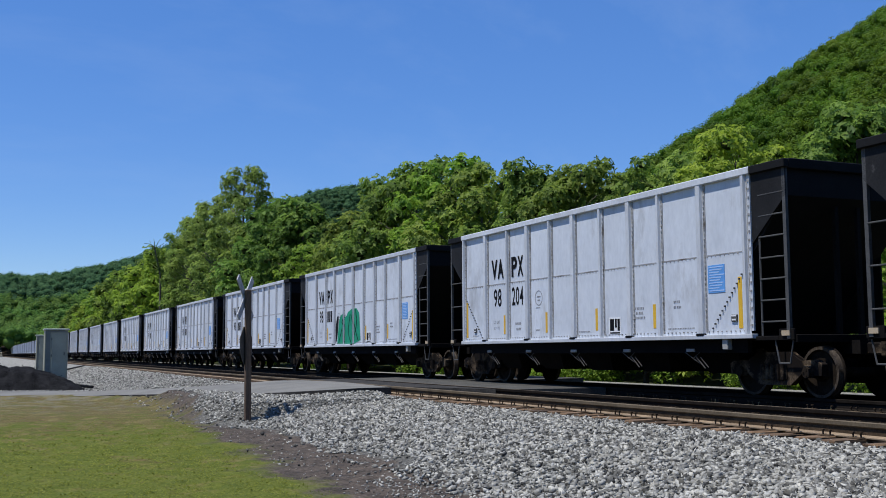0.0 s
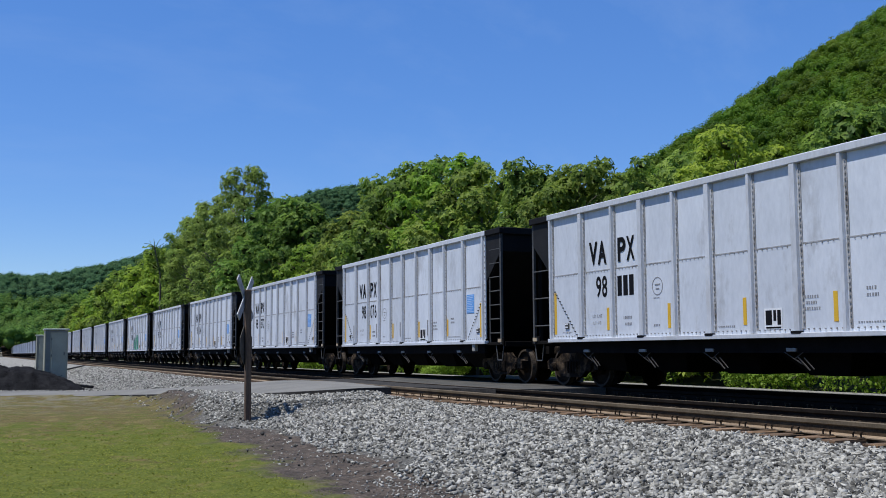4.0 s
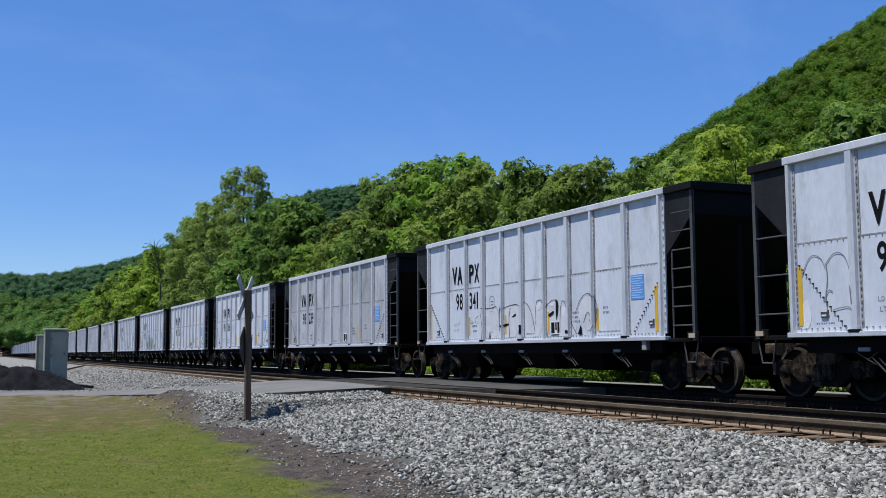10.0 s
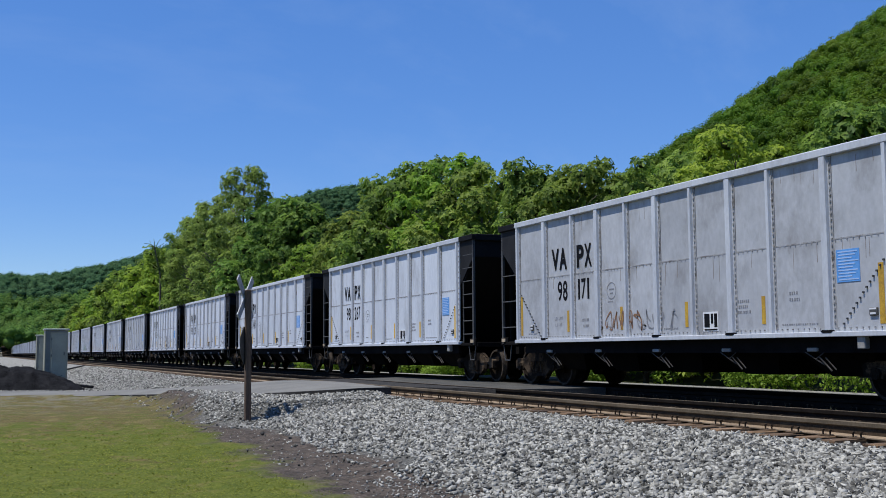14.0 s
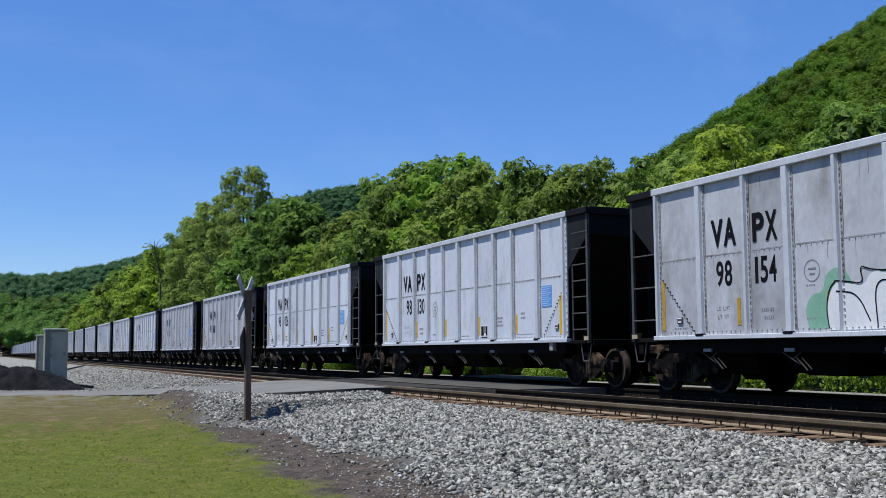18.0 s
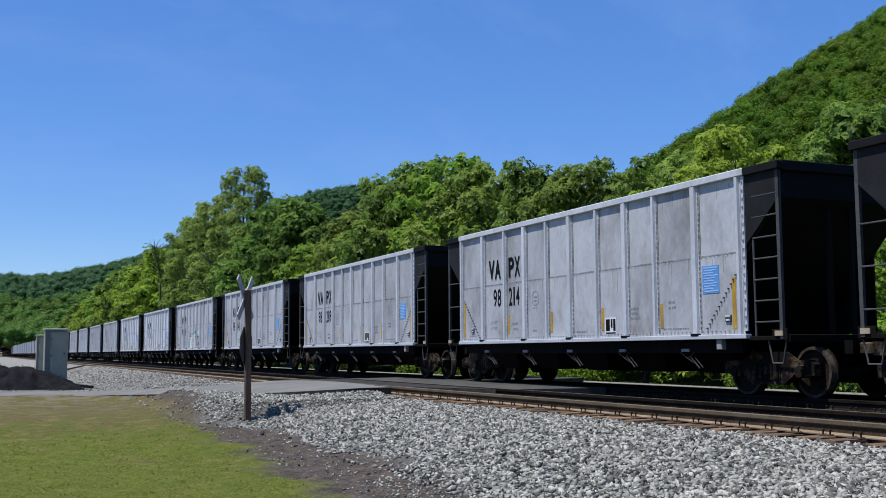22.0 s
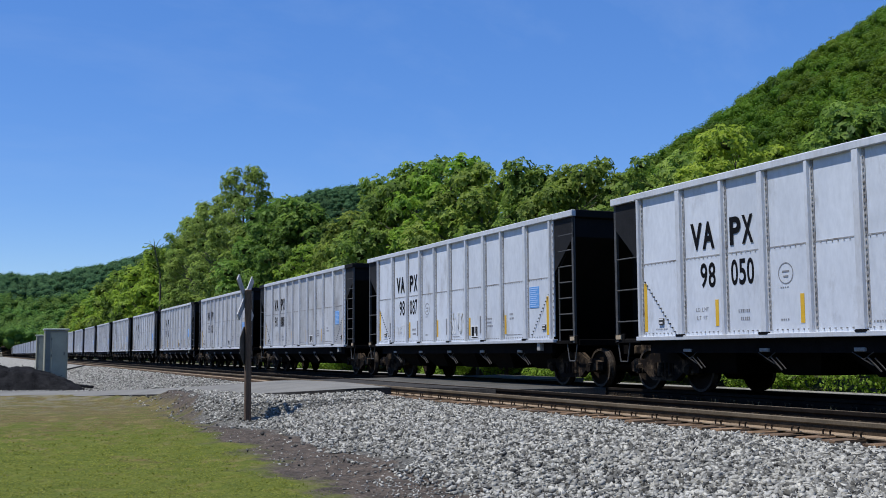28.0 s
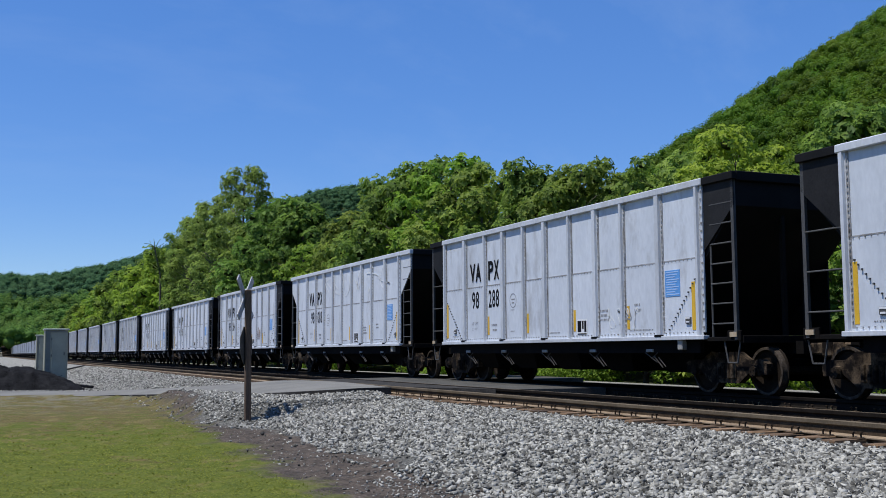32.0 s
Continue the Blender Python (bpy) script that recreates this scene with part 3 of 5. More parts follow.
def lathe(profile, sides, x_flip=1):
    """A wheel turned about the x axis: pairs of (x, radius)."""
    bm = bmesh.new()
    rings = []
    for x, r in profile:
        rings.append([bm.verts.new((x * x_flip, r * math.cos(2 * math.pi * i / sides), r * math.sin(2 * math.pi * i / sides))) for i in range(sides)])
    for a, b in zip(rings, rings[1:]):
        for i in range(sides):
            bm.faces.new((a[i], a[(i + 1) % sides], b[(i + 1) % sides], b[i]))
    bm.faces.new(rings[0])
    bm.faces.new(rings[-1])
    bmesh.ops.recalc_face_normals(bm, faces=bm.faces)
    return bm


def wheelset_mesh():
    profile = [(0.66, 0.10), (0.665, 0.13), (0.70, 0.15), (0.705, 0.36), (0.66, 0.40), (0.655, 0.482), (0.685, 0.482), (0.695, 0.462), (0.80, 0.452), (0.80, 0.40), (0.745, 0.37), (0.74, 0.17), (0.83, 0.14), (0.83, 0.10)]
    bm = bmesh.new()
    for flip in (1, -1):
        w = lathe(profile, 28, flip)
        me = bpy.data.meshes.new("tmp")
        w.to_mesh(me)
        w.free()
        bm.from_mesh(me)
        bpy.data.meshes.remove(me)
        # lightening marks that show the turning
        for k in range(3):
            a = k * 2 * math.pi / 3
            box(bm, flip * 0.742 - 0.004, 0.28 * math.cos(a) - 0.015, 0.28 * math.sin(a) - 0.015, flip * 0.742 + 0.004, 0.28 * math.cos(a) + 0.015, 0.28 * math.sin(a) + 0.015)
    rod(bm, (-1.04, 0, 0), (1.04, 0, 0), 0.085, sides=10)
    for flip in (1, -1):
        rod(bm, (flip * 0.98, 0, 0), (flip * 1.13, 0, 0), 0.10, sides=8)
        for k in range(3):
            a = k * 2 * math.pi / 3
            box(bm, flip * 1.13 - 0.012, 0.055 * math.cos(a) - 0.014, 0.055 * math.sin(a) - 0.014, flip * 1.13 + 0.012, 0.055 * math.cos(a) + 0.014, 0.055 * math.sin(a) + 0.014)
    for f in bm.faces:
        c = f.calc_center_median()
        f.material_index = int(math.hypot(c.y, c.z) > 0.42 and abs(c.x) > 0.69)
        f.smooth = True
    bm.normal_update()
    for e in bm.edges:
        e.smooth = e.calc_face_angle(0) < 0.5
    return mesh_of(bm, (WHEEL, RIM), "wheelset")


def side_frame_mesh():
    """A cast bogie side frame: arched top, spring opening, pedestal jaws."""
    top = [(-1.20, 0.40), (-1.22, 0.60), (-1.05, 0.68), (-0.70, 0.66), (-0.42, 0.82), (0.42, 0.82), (0.70, 0.66), (1.05, 0.68), (1.22, 0.60), (1.20, 0.40), (1.02, 0.40), (0.99, 0.56), (0.79, 0.56), (0.74, 0.44), (0.42, 0.22), (-0.42, 0.22), (-0.74, 0.44), (-0.79, 0.56), (-0.99, 0.56), (-1.02, 0.40)]
    outer = prism(top, 0, -0.07, 0.07)
    for x in (-0.075, 0.075):
        box(outer, x - 0.012, -0.36, 0.33, x + 0.012, 0.36, 0.60)
        for k in range(5):
            rod(outer, (x * 1.15, -0.26 + k * 0.13, 0.32), (x * 1.15, -0.26 + k * 0.13, 0.60), 0.05, sides=8)
    for y in (-0.89, 0.89):
        box(outer, -0.09, y - 0.11, 0.36, 0.09, y + 0.11, 0.58, bevel=0.02)
    return mesh_of(outer, TRUCK_RUST, "side_frame")


WHEELSET, SIDE_FRAME = wheelset_mesh(), side_frame_mesh()


def far_wheelset():
    bm = bmesh.new()
    for s in (-1, 1):
        rod(bm, (s * 0.68, 0, 0), (s * 0.80, 0, 0), 0.455, sides=14)
    rod(bm, (-1.1, 0, 0), (1.1, 0, 0), 0.09, sides=6)
    return mesh_of(bm, WHEEL, "wheelset")


WHEELSET_FAR = far_wheelset()
SIDE_FRAME_FAR = mesh_of(boxes((-0.07, -1.2, 0.40, 0.07, 1.2, 0.66), (-0.07, -0.45, 0.22, 0.07, 0.45, 0.82), bevel=0.04), TRUCK_RUST, "side_frame")


def truck(car, y, fine=True):
    bm = boxes((-1.0, -0.18, 0.42, 1.0, 0.18, 0.68), (-0.35, -0.35, 0.62, 0.35, 0.35, 0.78), bevel=0.02)
    for s in (-1, 1):
        box(bm, -0.75, s * 0.38 - 0.05, 0.36, 0.75, s * 0.38 + 0.05, 0.48)
    t = part("truck", bm, UNDER, car, "black bolster with rusty side frames", (0, y, 0))
    for s in (-1, 1):
        part("side_frame", SIDE_FRAME if fine else SIDE_FRAME_FAR, None, t, at=(s * 0.99, 0, 0))
        part("wheelset", WHEELSET if fine else WHEELSET_FAR, None, t, at=(0, s * 0.89, 0.455))
    return t


def rib_mesh(width, material, flange=0.0):
    """A pressed post: bevelled hat section, rivet strip on its trailing edge, a second riveted flange at the car's end."""
    out = [(-width / 2 - 0.03, 0.0), (-width / 2, 0.012), (-width / 2 + 0.02, 0.062), (width / 2 - 0.02, 0.062), (width / 2, 0.012), (width / 2 + 0.03, 0.0)]
    bm = prism([(SIDE + 0.001 - o, y) for y, o in out], 2, 1.15, 4.05)
    if flange:
        box(bm, SIDE - 0.03, -flange - 0.035, 1.2, SIDE + 0.004, -flange + 0.035, 4.05)
    plain_faces = set(bm.faces)
    for k in range(18 if flange else 0):
        z = 1.3 + k * 0.155
        box(bm, SIDE - 0.042, -flange - 0.02, z - 0.02, SIDE, -flange + 0.02, z + 0.02)
    for k in range(26):
        z = 1.3 + k * 0.105
        box(bm, SIDE - 0.022, -width / 2 - 0.055, z - 0.014, SIDE + 0.004, -width / 2 - 0.025, z + 0.014)
    box(bm, SIDE - 0.006, -width / 2 - 0.075, 1.2, SIDE + 0.004, -width / 2, 4.05)
    # rivets and the strips that carry them take the darker second material
    for f in bm.faces:
        f.material_index = 0 if f in plain_faces else 1
    return mesh_of(bm, (material, RIVET), "rib")


RIVET = paint("dark_rivet_metal", (0.22, 0.215, 0.21), (0.42, 0.415, 0.41), 0.65, 0, 4, 30, 0.1, c=(0.10, 0.075, 0.055), c_at=(0.5, 0.7))


RIB_WIDE, RIB_SLIM, RIB_END = rib_mesh(0.17, ALUMINIUM), rib_mesh(0.11, ALUMINIUM), rib_mesh(0.11, ALUMINIUM, 0.15)


def door_arm_mesh():
    """Bracket, pair of links and latch bars of one hopper door, as they hang below the sill."""
    arm = boxes((-1.53, -0.12, 0.82, -1.44, 0.12, 0.885), bevel=0.01)
    bracket = set(arm.faces)
    for p, q, r in (((-1.50, 0.18, 0.81), (-1.49, -0.04, 0.70), 0.011), ((-1.50, -0.27, 0.81), (-1.49, -0.06, 0.70), 0.011), ((-1.49, -0.14, 0.73), (-1.44, -0.36, 0.50), 0.015), ((-1.49, -0.28, 0.72), (-1.44, -0.46, 0.52), 0.012), ((-1.49, -0.04, 0.70), (-1.45, -0.22, 0.60), 0.014)):
        rod(arm, p, q, r, sides=6)
    for f in arm.faces:
        f.material_index = int(f in bracket)
    return mesh_of(arm, (ARM_STEEL, VALVE_GREY), "door_arm")


def hopper_car(label, sheet, fine=True, before=False):
    car = thing("hopper_car", label, "railroad car", "cars of the coal train")
    a, top = HALF, 4.19
    # sides
    seam = 2.66
    if fine:
        for y0, y1 in zip(RIBS, RIBS[1:]):
            bm = boxes((SIDE, y0, 1.13, SIDE + 0.03, y1, seam), (SIDE + 0.008, y0, seam + 0.012, SIDE + 0.03, y1, 4.06))
            plain_faces = set(bm.faces)
            box(bm, SIDE - 0.004, y0, seam - 0.012, SIDE + 0.004, y1, seam + 0.012)
            for k in range(int((y1 - y0) / 0.13)):
                y = y0 + 0.09 + k * 0.13
                box(bm, SIDE - 0.012, y - 0.01, seam - 0.035, SIDE, y + 0.01, seam - 0.015)
                box(bm, SIDE - 0.02, y - 0.012, 1.19, SIDE, y + 0.012, 1.215)
            for f in bm.faces:
                f.material_index = 0 if f in plain_faces else 1
            part("side_panel", bm, (sheet, RIVET), car)
        for i, y in enumerate(RIBS):
            part("rib", RIB_WIDE if i in (1, 3, 5, 7, 9) else RIB_SLIM if i else RIB_END, None, car, at=(0, y, 0))
    else:
        part("side_panel", boxes((SIDE, -a, 1.16, SIDE + 0.04, a, 4.06)), sheet, car)
        bm = bmesh.new()
        for i, y in enumerate(RIBS):
            w = 0.17 if i % 2 else 0.11
            box(bm, SIDE - 0.06, y - w / 2, 1.2, SIDE + 0.001, y + w / 2, 4.05)
        part("rib_row", bm, ALUMINIUM, car)
    far = boxes((-SIDE - 0.04, -4.7, 1.16, -SIDE, 4.7, 4.06))
    for y in RIBS[1:-1]:
        box(far, -SIDE - 0.001, y - 0.07, 1.2, -SIDE + 0.08, y + 0.07, 4.05)
    for e in (-1, 1):
        # far side's ends in black: shade behind the slope sheet put into the colour
        part("far_end_panel", boxes((-SIDE - 0.04, e * 4.705, 1.16, -SIDE, e * a, 4.05)), BLACK_PAINT, car, "far side panel blackened to stand in for shade beside the slope sheet")
    tagged(part("far_side", far, ALUMINIUM, car), kind="stuff")
    for s, name in ((-1, "top_chord"), (1, "far_top_chord")):
        part(name, boxes((s * 1.627, -a - 0.04, 4.05, s * 1.50, a + 0.04, top), bevel=0.015), ALUMINIUM, car, "pale aluminium top rail")
        # far sill is black to stand in for the shade seen between cars
        part("side_sill", boxes((s * 1.64, -a - 0.03, 1.06, s * 1.50, a + 0.03, 1.145), bevel=0.008), ALUMINIUM if s < 0 else UNDER, car)
        for e in (-1, 1):
            part("end_chord", boxes((s * 1.622, e * (a + 0.04), 4.04, s * 1.50, e * 7.25, top), bevel=0.012), BLACK_PAINT, car, "black end of the top rail")
    for e in (-1, 1):
        part("end_beam", boxes((-1.50, e * 7.25, 4.02, 1.50, e * 7.13, top + 0.01), bevel=0.012), BLACK_PAINT, car)
        # gusset beside the slope sheet, the slope sheet itself, corner posts, platform
        for s in (-1, 1):
            part("gusset", prism([(e * a, 2.75), (e * 7.20, 3.55), (e * 7.20, 4.05), (e * a, 4.05)], 0, s * 1.53, s * 1.56), GUSSET_PAINT, car, "worn dark grey side gusset")
        part("slope_sheet", prism([(e * 7.17, 4.05), (e * 7.17, 3.55), (e * 4.81, 1.10), (e * 4.69, 1.10), (e * 7.05, 4.05)], 0, -1.52, 1.52), BLACK_PAINT, car)
        for s in (-1, 1):
            part("corner_post", boxes((s * 1.56, e * 7.20, 1.05, s * 1.50, e * 7.12, 4.05)), LADDER_STEEL, car)
            part("end_post", boxes((s * 0.30, e * 7.05, 1.05, s * 0.22, e * 6.97, 3.45)), BLACK_PAINT, car)
        part("platform", boxes((-0.82, e * 6.25, 1.02, 0.82, e * 7.20, 1.10), bevel=0.01), UNDER, car)
        part("end_sill", boxes((-1.50, e * 7.20, 0.98, 1.50, e * 7.30, 1.12), (-1.55, e * 6.9, 1.02, -1.50, e * 7.28, 1.22), (-1.55, e * 6.25, 1.02, -1.46, e * 6.9, 1.10), bevel=0.01), UNDER, car)
        part("placard", boxes((-1.575, e * 7.0, 1.10, -1.552, e * 7.2, 1.19)), PLACARD, car, "small tan reflector plate")
        # ladder on the side, two steps below
        y0, y1 = (6.48, 7.15) if e < 0 else (6.30, 7.15)
        lad = part("ladder", rod(bmesh.new(), (-1.54, e * y0, 1.1), (-1.54, e * y0, 2.85 if e < 0 else 1.5), 0.02, sides=6), LADDER_STEEL, car, "grey steel grab irons")
        for k in range(7 if e < 0 else 3):
            z = 1.35 + k * 0.38 if e < 0 else 1.48 + k * 0.68
            part("rung", rod(bmesh.new(), (-1.55, e * y0, z), (-1.55, e * y1, z), 0.016, sides=6), LADDER_STEEL, lad)
        st = bmesh.new()
        for p, q in (((-1.5, e * 6.75, 1.05), (-1.5, e * 6.85, 0.62)), ((-1.5, e * 7.22, 1.05), (-1.5, e * 7.12, 0.62)), ((-1.5, e * 6.85, 0.62), (-1.5, e * 7.12, 0.62))):
            rod(st, p, q, 0.016, sides=6)
        part("step", st, LADDER_STEEL, car)
        cp = boxes((-0.12, e * 7.3, 0.76, 0.12, e * 7.85, 0.98), (-0.16, e * 7.82, 0.72, 0.14, e * 8.085, 1.02), bevel=0.03)
        part("coupler", cp, TRUCK_RUST, car, "rusty steel knuckle coupler")
        truck(car, e * 6.17, fine)
    # floor, centre sill, five chutes with their door arms
    part("centre_sill", boxes((-0.28, -7.5, 0.78, 0.28, 7.5, 1.02)), UNDER, car, "grimy black centre sill")
    part("floor_plate", boxes((-1.5, -6.2, 1.03, 1.5, 6.2, 1.13)), UNDER, car)
    for s in (-1, 1):
        part("longitudinal", boxes((s * 1.49, -6.0, 0.80, s * 1.40, 6.0, 1.03)), UNDER, car)
    for k in range(5):
        y = 2.257 * (k - 2)
        bm = bmesh.new()
        lo = [bm.verts.new((x, y + d, 0.40)) for x, d in ((-0.85, -0.46), (0.85, -0.46), (0.85, 0.46), (-0.85, 0.46))]
        hi = [bm.verts.new((x, y + d, 1.05)) for x, d in ((-1.40, -1.11), (1.40, -1.11), (1.40, 1.11), (-1.40, 1.11))]
        bm.faces.new(lo)
        bm.faces.new(hi)
        for i in range(4):
            bm.faces.new((lo[i], lo[(i + 1) % 4], hi[(i + 1) % 4], hi[i]))
        bmesh.ops.recalc_face_normals(bm, faces=bm.faces)
        part("chute", bm, UNDER, car)
        if fine:
            part("door_arm", DOOR_ARM, None, car, at=(0, y + 0.2, 0))
    if fine:
        part("air_valve", boxes((-1.60, -5.56, 0.86, -1.46, -5.40, 1.085), bevel=0.015), VALVE_GREY, car, "small dull grey valve box")
        marks(car, before, DULL_YELLOW if sheet is OLD_SHEET else YELLOW)
        if sheet is OLD_SHEET:
            streaks(car)
    return car


PLACARD = paint("tan_plate", (0.36, 0.27, 0.17), (0.5, 0.4, 0.27), 0.6, 0, 4, 40, 0)
VALVE_GREY = paint("dull_valve_grey", (0.24, 0.23, 0.21), (0.38, 0.37, 0.34), 0.7, 0, 6, 40, 0.1)
LADDER_STEEL = paint("dark_grab_iron_steel", (0.04, 0.039, 0.037), (0.085, 0.083, 0.08), 0.65, 0.0, 4, 40, 0.1)
ARM_STEEL = paint("dusty_arm_steel", (0.02, 0.018, 0.015), (0.065, 0.058, 0.05), 0.75, 0.0, 5, 40, 0.1)


DOOR_ARM = door_arm_mesh()
DULL_SHEET = paint("dull_aluminium", (0.2, 0.2, 0.21), (0.32, 0.32, 0.33), 0.6, 0, 3, 40, 0.05)


def streaks(car):
    """Thin rusty runs below the top rail and the seam of a stained car."""
    rng = random.Random(51)
    rows = []
    for _ in range(46):
        o, top = rng.uniform(0.2, 12.3), rng.choice((4.0, 2.64))
        if min(abs(HALF - o - y) for y in RIBS) < 0.2:
            continue
        rows.append(plate(o, top - rng.uniform(0.12, 0.5), rng.uniform(0.006, 0.016), 0, 0.002 if top < 3 else -0.006)[:5] + (top - 0.02,))
    tagged(part("rust_streak", boxes(*rows), STREAK, car, "thin rusty runs"), kind="stuff")


STREAK = paint("rusty_run", (0.20, 0.17, 0.145), (0.33, 0.30, 0.275), 0.7, 0, 6, 40, 0)


def marks(car, before, stripe):
    """What every car carries on its side: reflectors, panels, bolt lines, data lines."""
    for o, z, h, w in ((0.20, 1.25, 1.0, 0.10), *[((HALF - RIBS[i]) + (-0.28 if before else 0.15), 1.31, 0.5, 0.095) for i in (8, 6, 4, 2)], (12.15, 1.25, 0.95, 0.11)):
        part("reflector", boxes(plate(o, z, w, h)), stripe, car, "yellow reflective stripe")
    b = part("notice_panel", boxes(plate(11.28, 1.94, 0.50, 0.53, 0.008)), BLUE, car, "blue notice panel with pale lines")
    tagged(part("notice_print", boxes(*[plate(11.31 + 0.02 * (k % 2), 2.42 - 0.05 * k, 0.43 - 0.06 * (k % 3), 0.02, 0.011) for k in range(10)]), NOTICE, b), kind="stuff")
    w = part("inspection_plate", boxes(plate(7.74, 1.215, 0.46, 0.37, 0.007)), WHITE, car, "black and white inspection stencil")
    part("stencil", boxes(plate(7.78, 1.29, 0.16, 0.26, 0.010), plate(7.98, 1.36, 0.07, 0.19, 0.010), plate(8.08, 1.29, 0.09, 0.26, 0.010), plate(7.78, 1.23, 0.39, 0.03, 0.010)), LETTER, w)
    for o in (0.72, 11.95):
        holder = part("card_holder", boxes(plate(o, 1.38, 0.17, 0.13, 0.03), bevel=0.01), LADDER_STEEL, car)
        part("card", boxes(plate(o + 0.015, 1.475, 0.14, 0.028, 0.034), plate(o + 0.03, 1.40, 0.11, 0.03, 0.034)), WHITE, holder, "white card in its holder")
    pts = [(HALF - 12.35 + 0.95 * k / 13, 2.32 - 1.05 * k / 13) for k in range(14)] + [(HALF - 0.25 - 1.0 * k / 13, 2.28 - 1.05 * k / 13) for k in range(14)]
    tagged(part("bolt_line", bolts(pts), LADDER_STEEL, car), kind="stuff")
    tagged(part("stencil_words", LOAD_WORDS, None, car, "small grey stencilled words", on_side(1.95, 1.60)), kind="stuff")
    tagged(part("stencil_words", LIGHT_WORDS, None, car, "small grey stencilled words", on_side(1.98, 1.44)), kind="stuff")
    rows = []
    for o, z, count, high in ((3.22, 1.54, 6, 0.06), (3.28, 1.40, 5, 0.06), (8.78, 1.72, 6, 0.05), (8.80, 1.62, 5, 0.05), (8.76, 1.52, 7, 0.05), (10.15, 1.80, 4, 0.05), (10.15, 1.69, 5, 0.05), (9.95, 1.275, 16, 0.025), (6.45, 1.28, 9, 0.03), (0.6, 1.28, 8, 0.02), (4.35, 1.36, 4, 0.035), (4.36, 1.93, 4, 0.02)):
        rows += [plate(o + 0.055 * k, z, 0.032 if (k + count) % 3 else 0.02, high) for k in range(count)]
    tagged(part("stencilled_data", boxes(*rows), GREY_LETTER, car, "rows of small stencilled data"), kind="stuff")
    for y in (RIBS[1], RIBS[3], RIBS[5], RIBS[7], RIBS[9]):
        part("drain_slot", prism([(y - 0.13, 1.15), (y - 0.10, 1.125), (y + 0.10, 1.125), (y + 0.13, 1.15), (y + 0.10, 1.175), (y - 0.10, 1.175)], 0, SIDE - 0.085, SIDE - 0.02), LETTER, car, "dark drain slot at a post's foot")
    ring = bmesh.new()
    for k in range(24):
        a0, a1 = 2 * math.pi * k / 24, 2 * math.pi * (k + 1) / 24
        q = [ring.verts.new((SIDE - 0.004, HALF - 4.50 - r * math.cos(t), 2.18 + r * math.sin(t))) for r, t in ((0.17, a0), (0.19, a0), (0.19, a1), (0.17, a1))]
        ring.faces.new(q)
    box(ring, *plate(4.41, 2.20, 0.18, 0.03, 0.005))
    box(ring, *plate(4.44, 2.11, 0.12, 0.03, 0.005))
    part("round_stencil", ring, GREY_LETTER, car)


NOTICE = paint("pale_blue_lines", (0.35, 0.5, 0.75), (0.45, 0.6, 0.85), 0.5, 0, 3, 40, 0)
LOAD_WORDS, LIGHT_WORDS = text_mesh("LD LMT", 0.075, 0.40, 0.0, GREY_LETTER), text_mesh("LT WT", 0.075, 0.33, 0.0, GREY_LETTER)
VA, PX = text_mesh("VA", 0.53, 0.73, 0.035, LETTER, 0.03), text_mesh("PX", 0.53, 0.66, 0.03, LETTER, 0.1)
N98 = text_mesh("98", 0.48, 0.46, 0.02, LETTER)


def letter_car(car, digits, aligned=False):
    part("letters", VA, None, car, "bold black letters", on_side(1.84, 2.80))
    part("letters", PX, None, car, "bold black letters", on_side(3.03, 2.80))
    part("car_number", N98, None, car, "bold black numerals", on_side(2.12 if aligned else 1.97, 2.05))
    if digits:
        part("car_number", text_mesh(digits, 0.48, 0.64 - 0.04 * digits.count("1"), 0.02, LETTER), None, car, "bold black numerals", on_side(3.04, 2.05))
    else:
        part("car_number", boxes(*[plate(3.0 + 0.23 * k, 2.05, 0.17, 0.44, 0.004) for k in range(3)]), LETTER, car, "bold black numerals")


NUMBERS = {0: "204", 1: "144", 2: "372", 3: "076", 5: "266", 6: "367", 7: "066", 8: "239", 9: "341", 10: "293", 11: "140", 12: "267", 13: "171", 15: "026", 16: "130", 17: "154", 18: "141", 19: "289", 20: "214", 21: "149", 22: "067", 23: "001", 25: "087", 26: "050", 27: "264", 28: "018", 29: "288"}
BEFORE = (0, 2, 4, 5, 8, 12, 13, 17, 18, 19, 21, 23, 24, 26, 28)  # cars whose yellow stripes stand ahead of the posts
ALIGNED = (1, 3, 4, 8, 9, 12, 13, 16, 20, 21, 23, 25, 26, 27, 28)  # cars whose 98 stands flush with the end of VA
STIFFENERS = {o: mesh_of(boxes(plate(o, 1.36, 0.06, 0.48, 0.02), bevel=0.006), DULL_SHEET, "stiffener") for o in (1.20, 3.68, 5.98, 8.33)}
DIRTY = (8, 13, 14, 17, 18, 19, 20, 21, 22, 23, 24)
CLEAN_LABEL = "pale aluminium coal hopper car with black ends and black lettering"
DIRTY_LABEL = "grey stained aluminium coal hopper car with black ends and lettering"
LEAD = 27.94 - HALF
CARS = {}


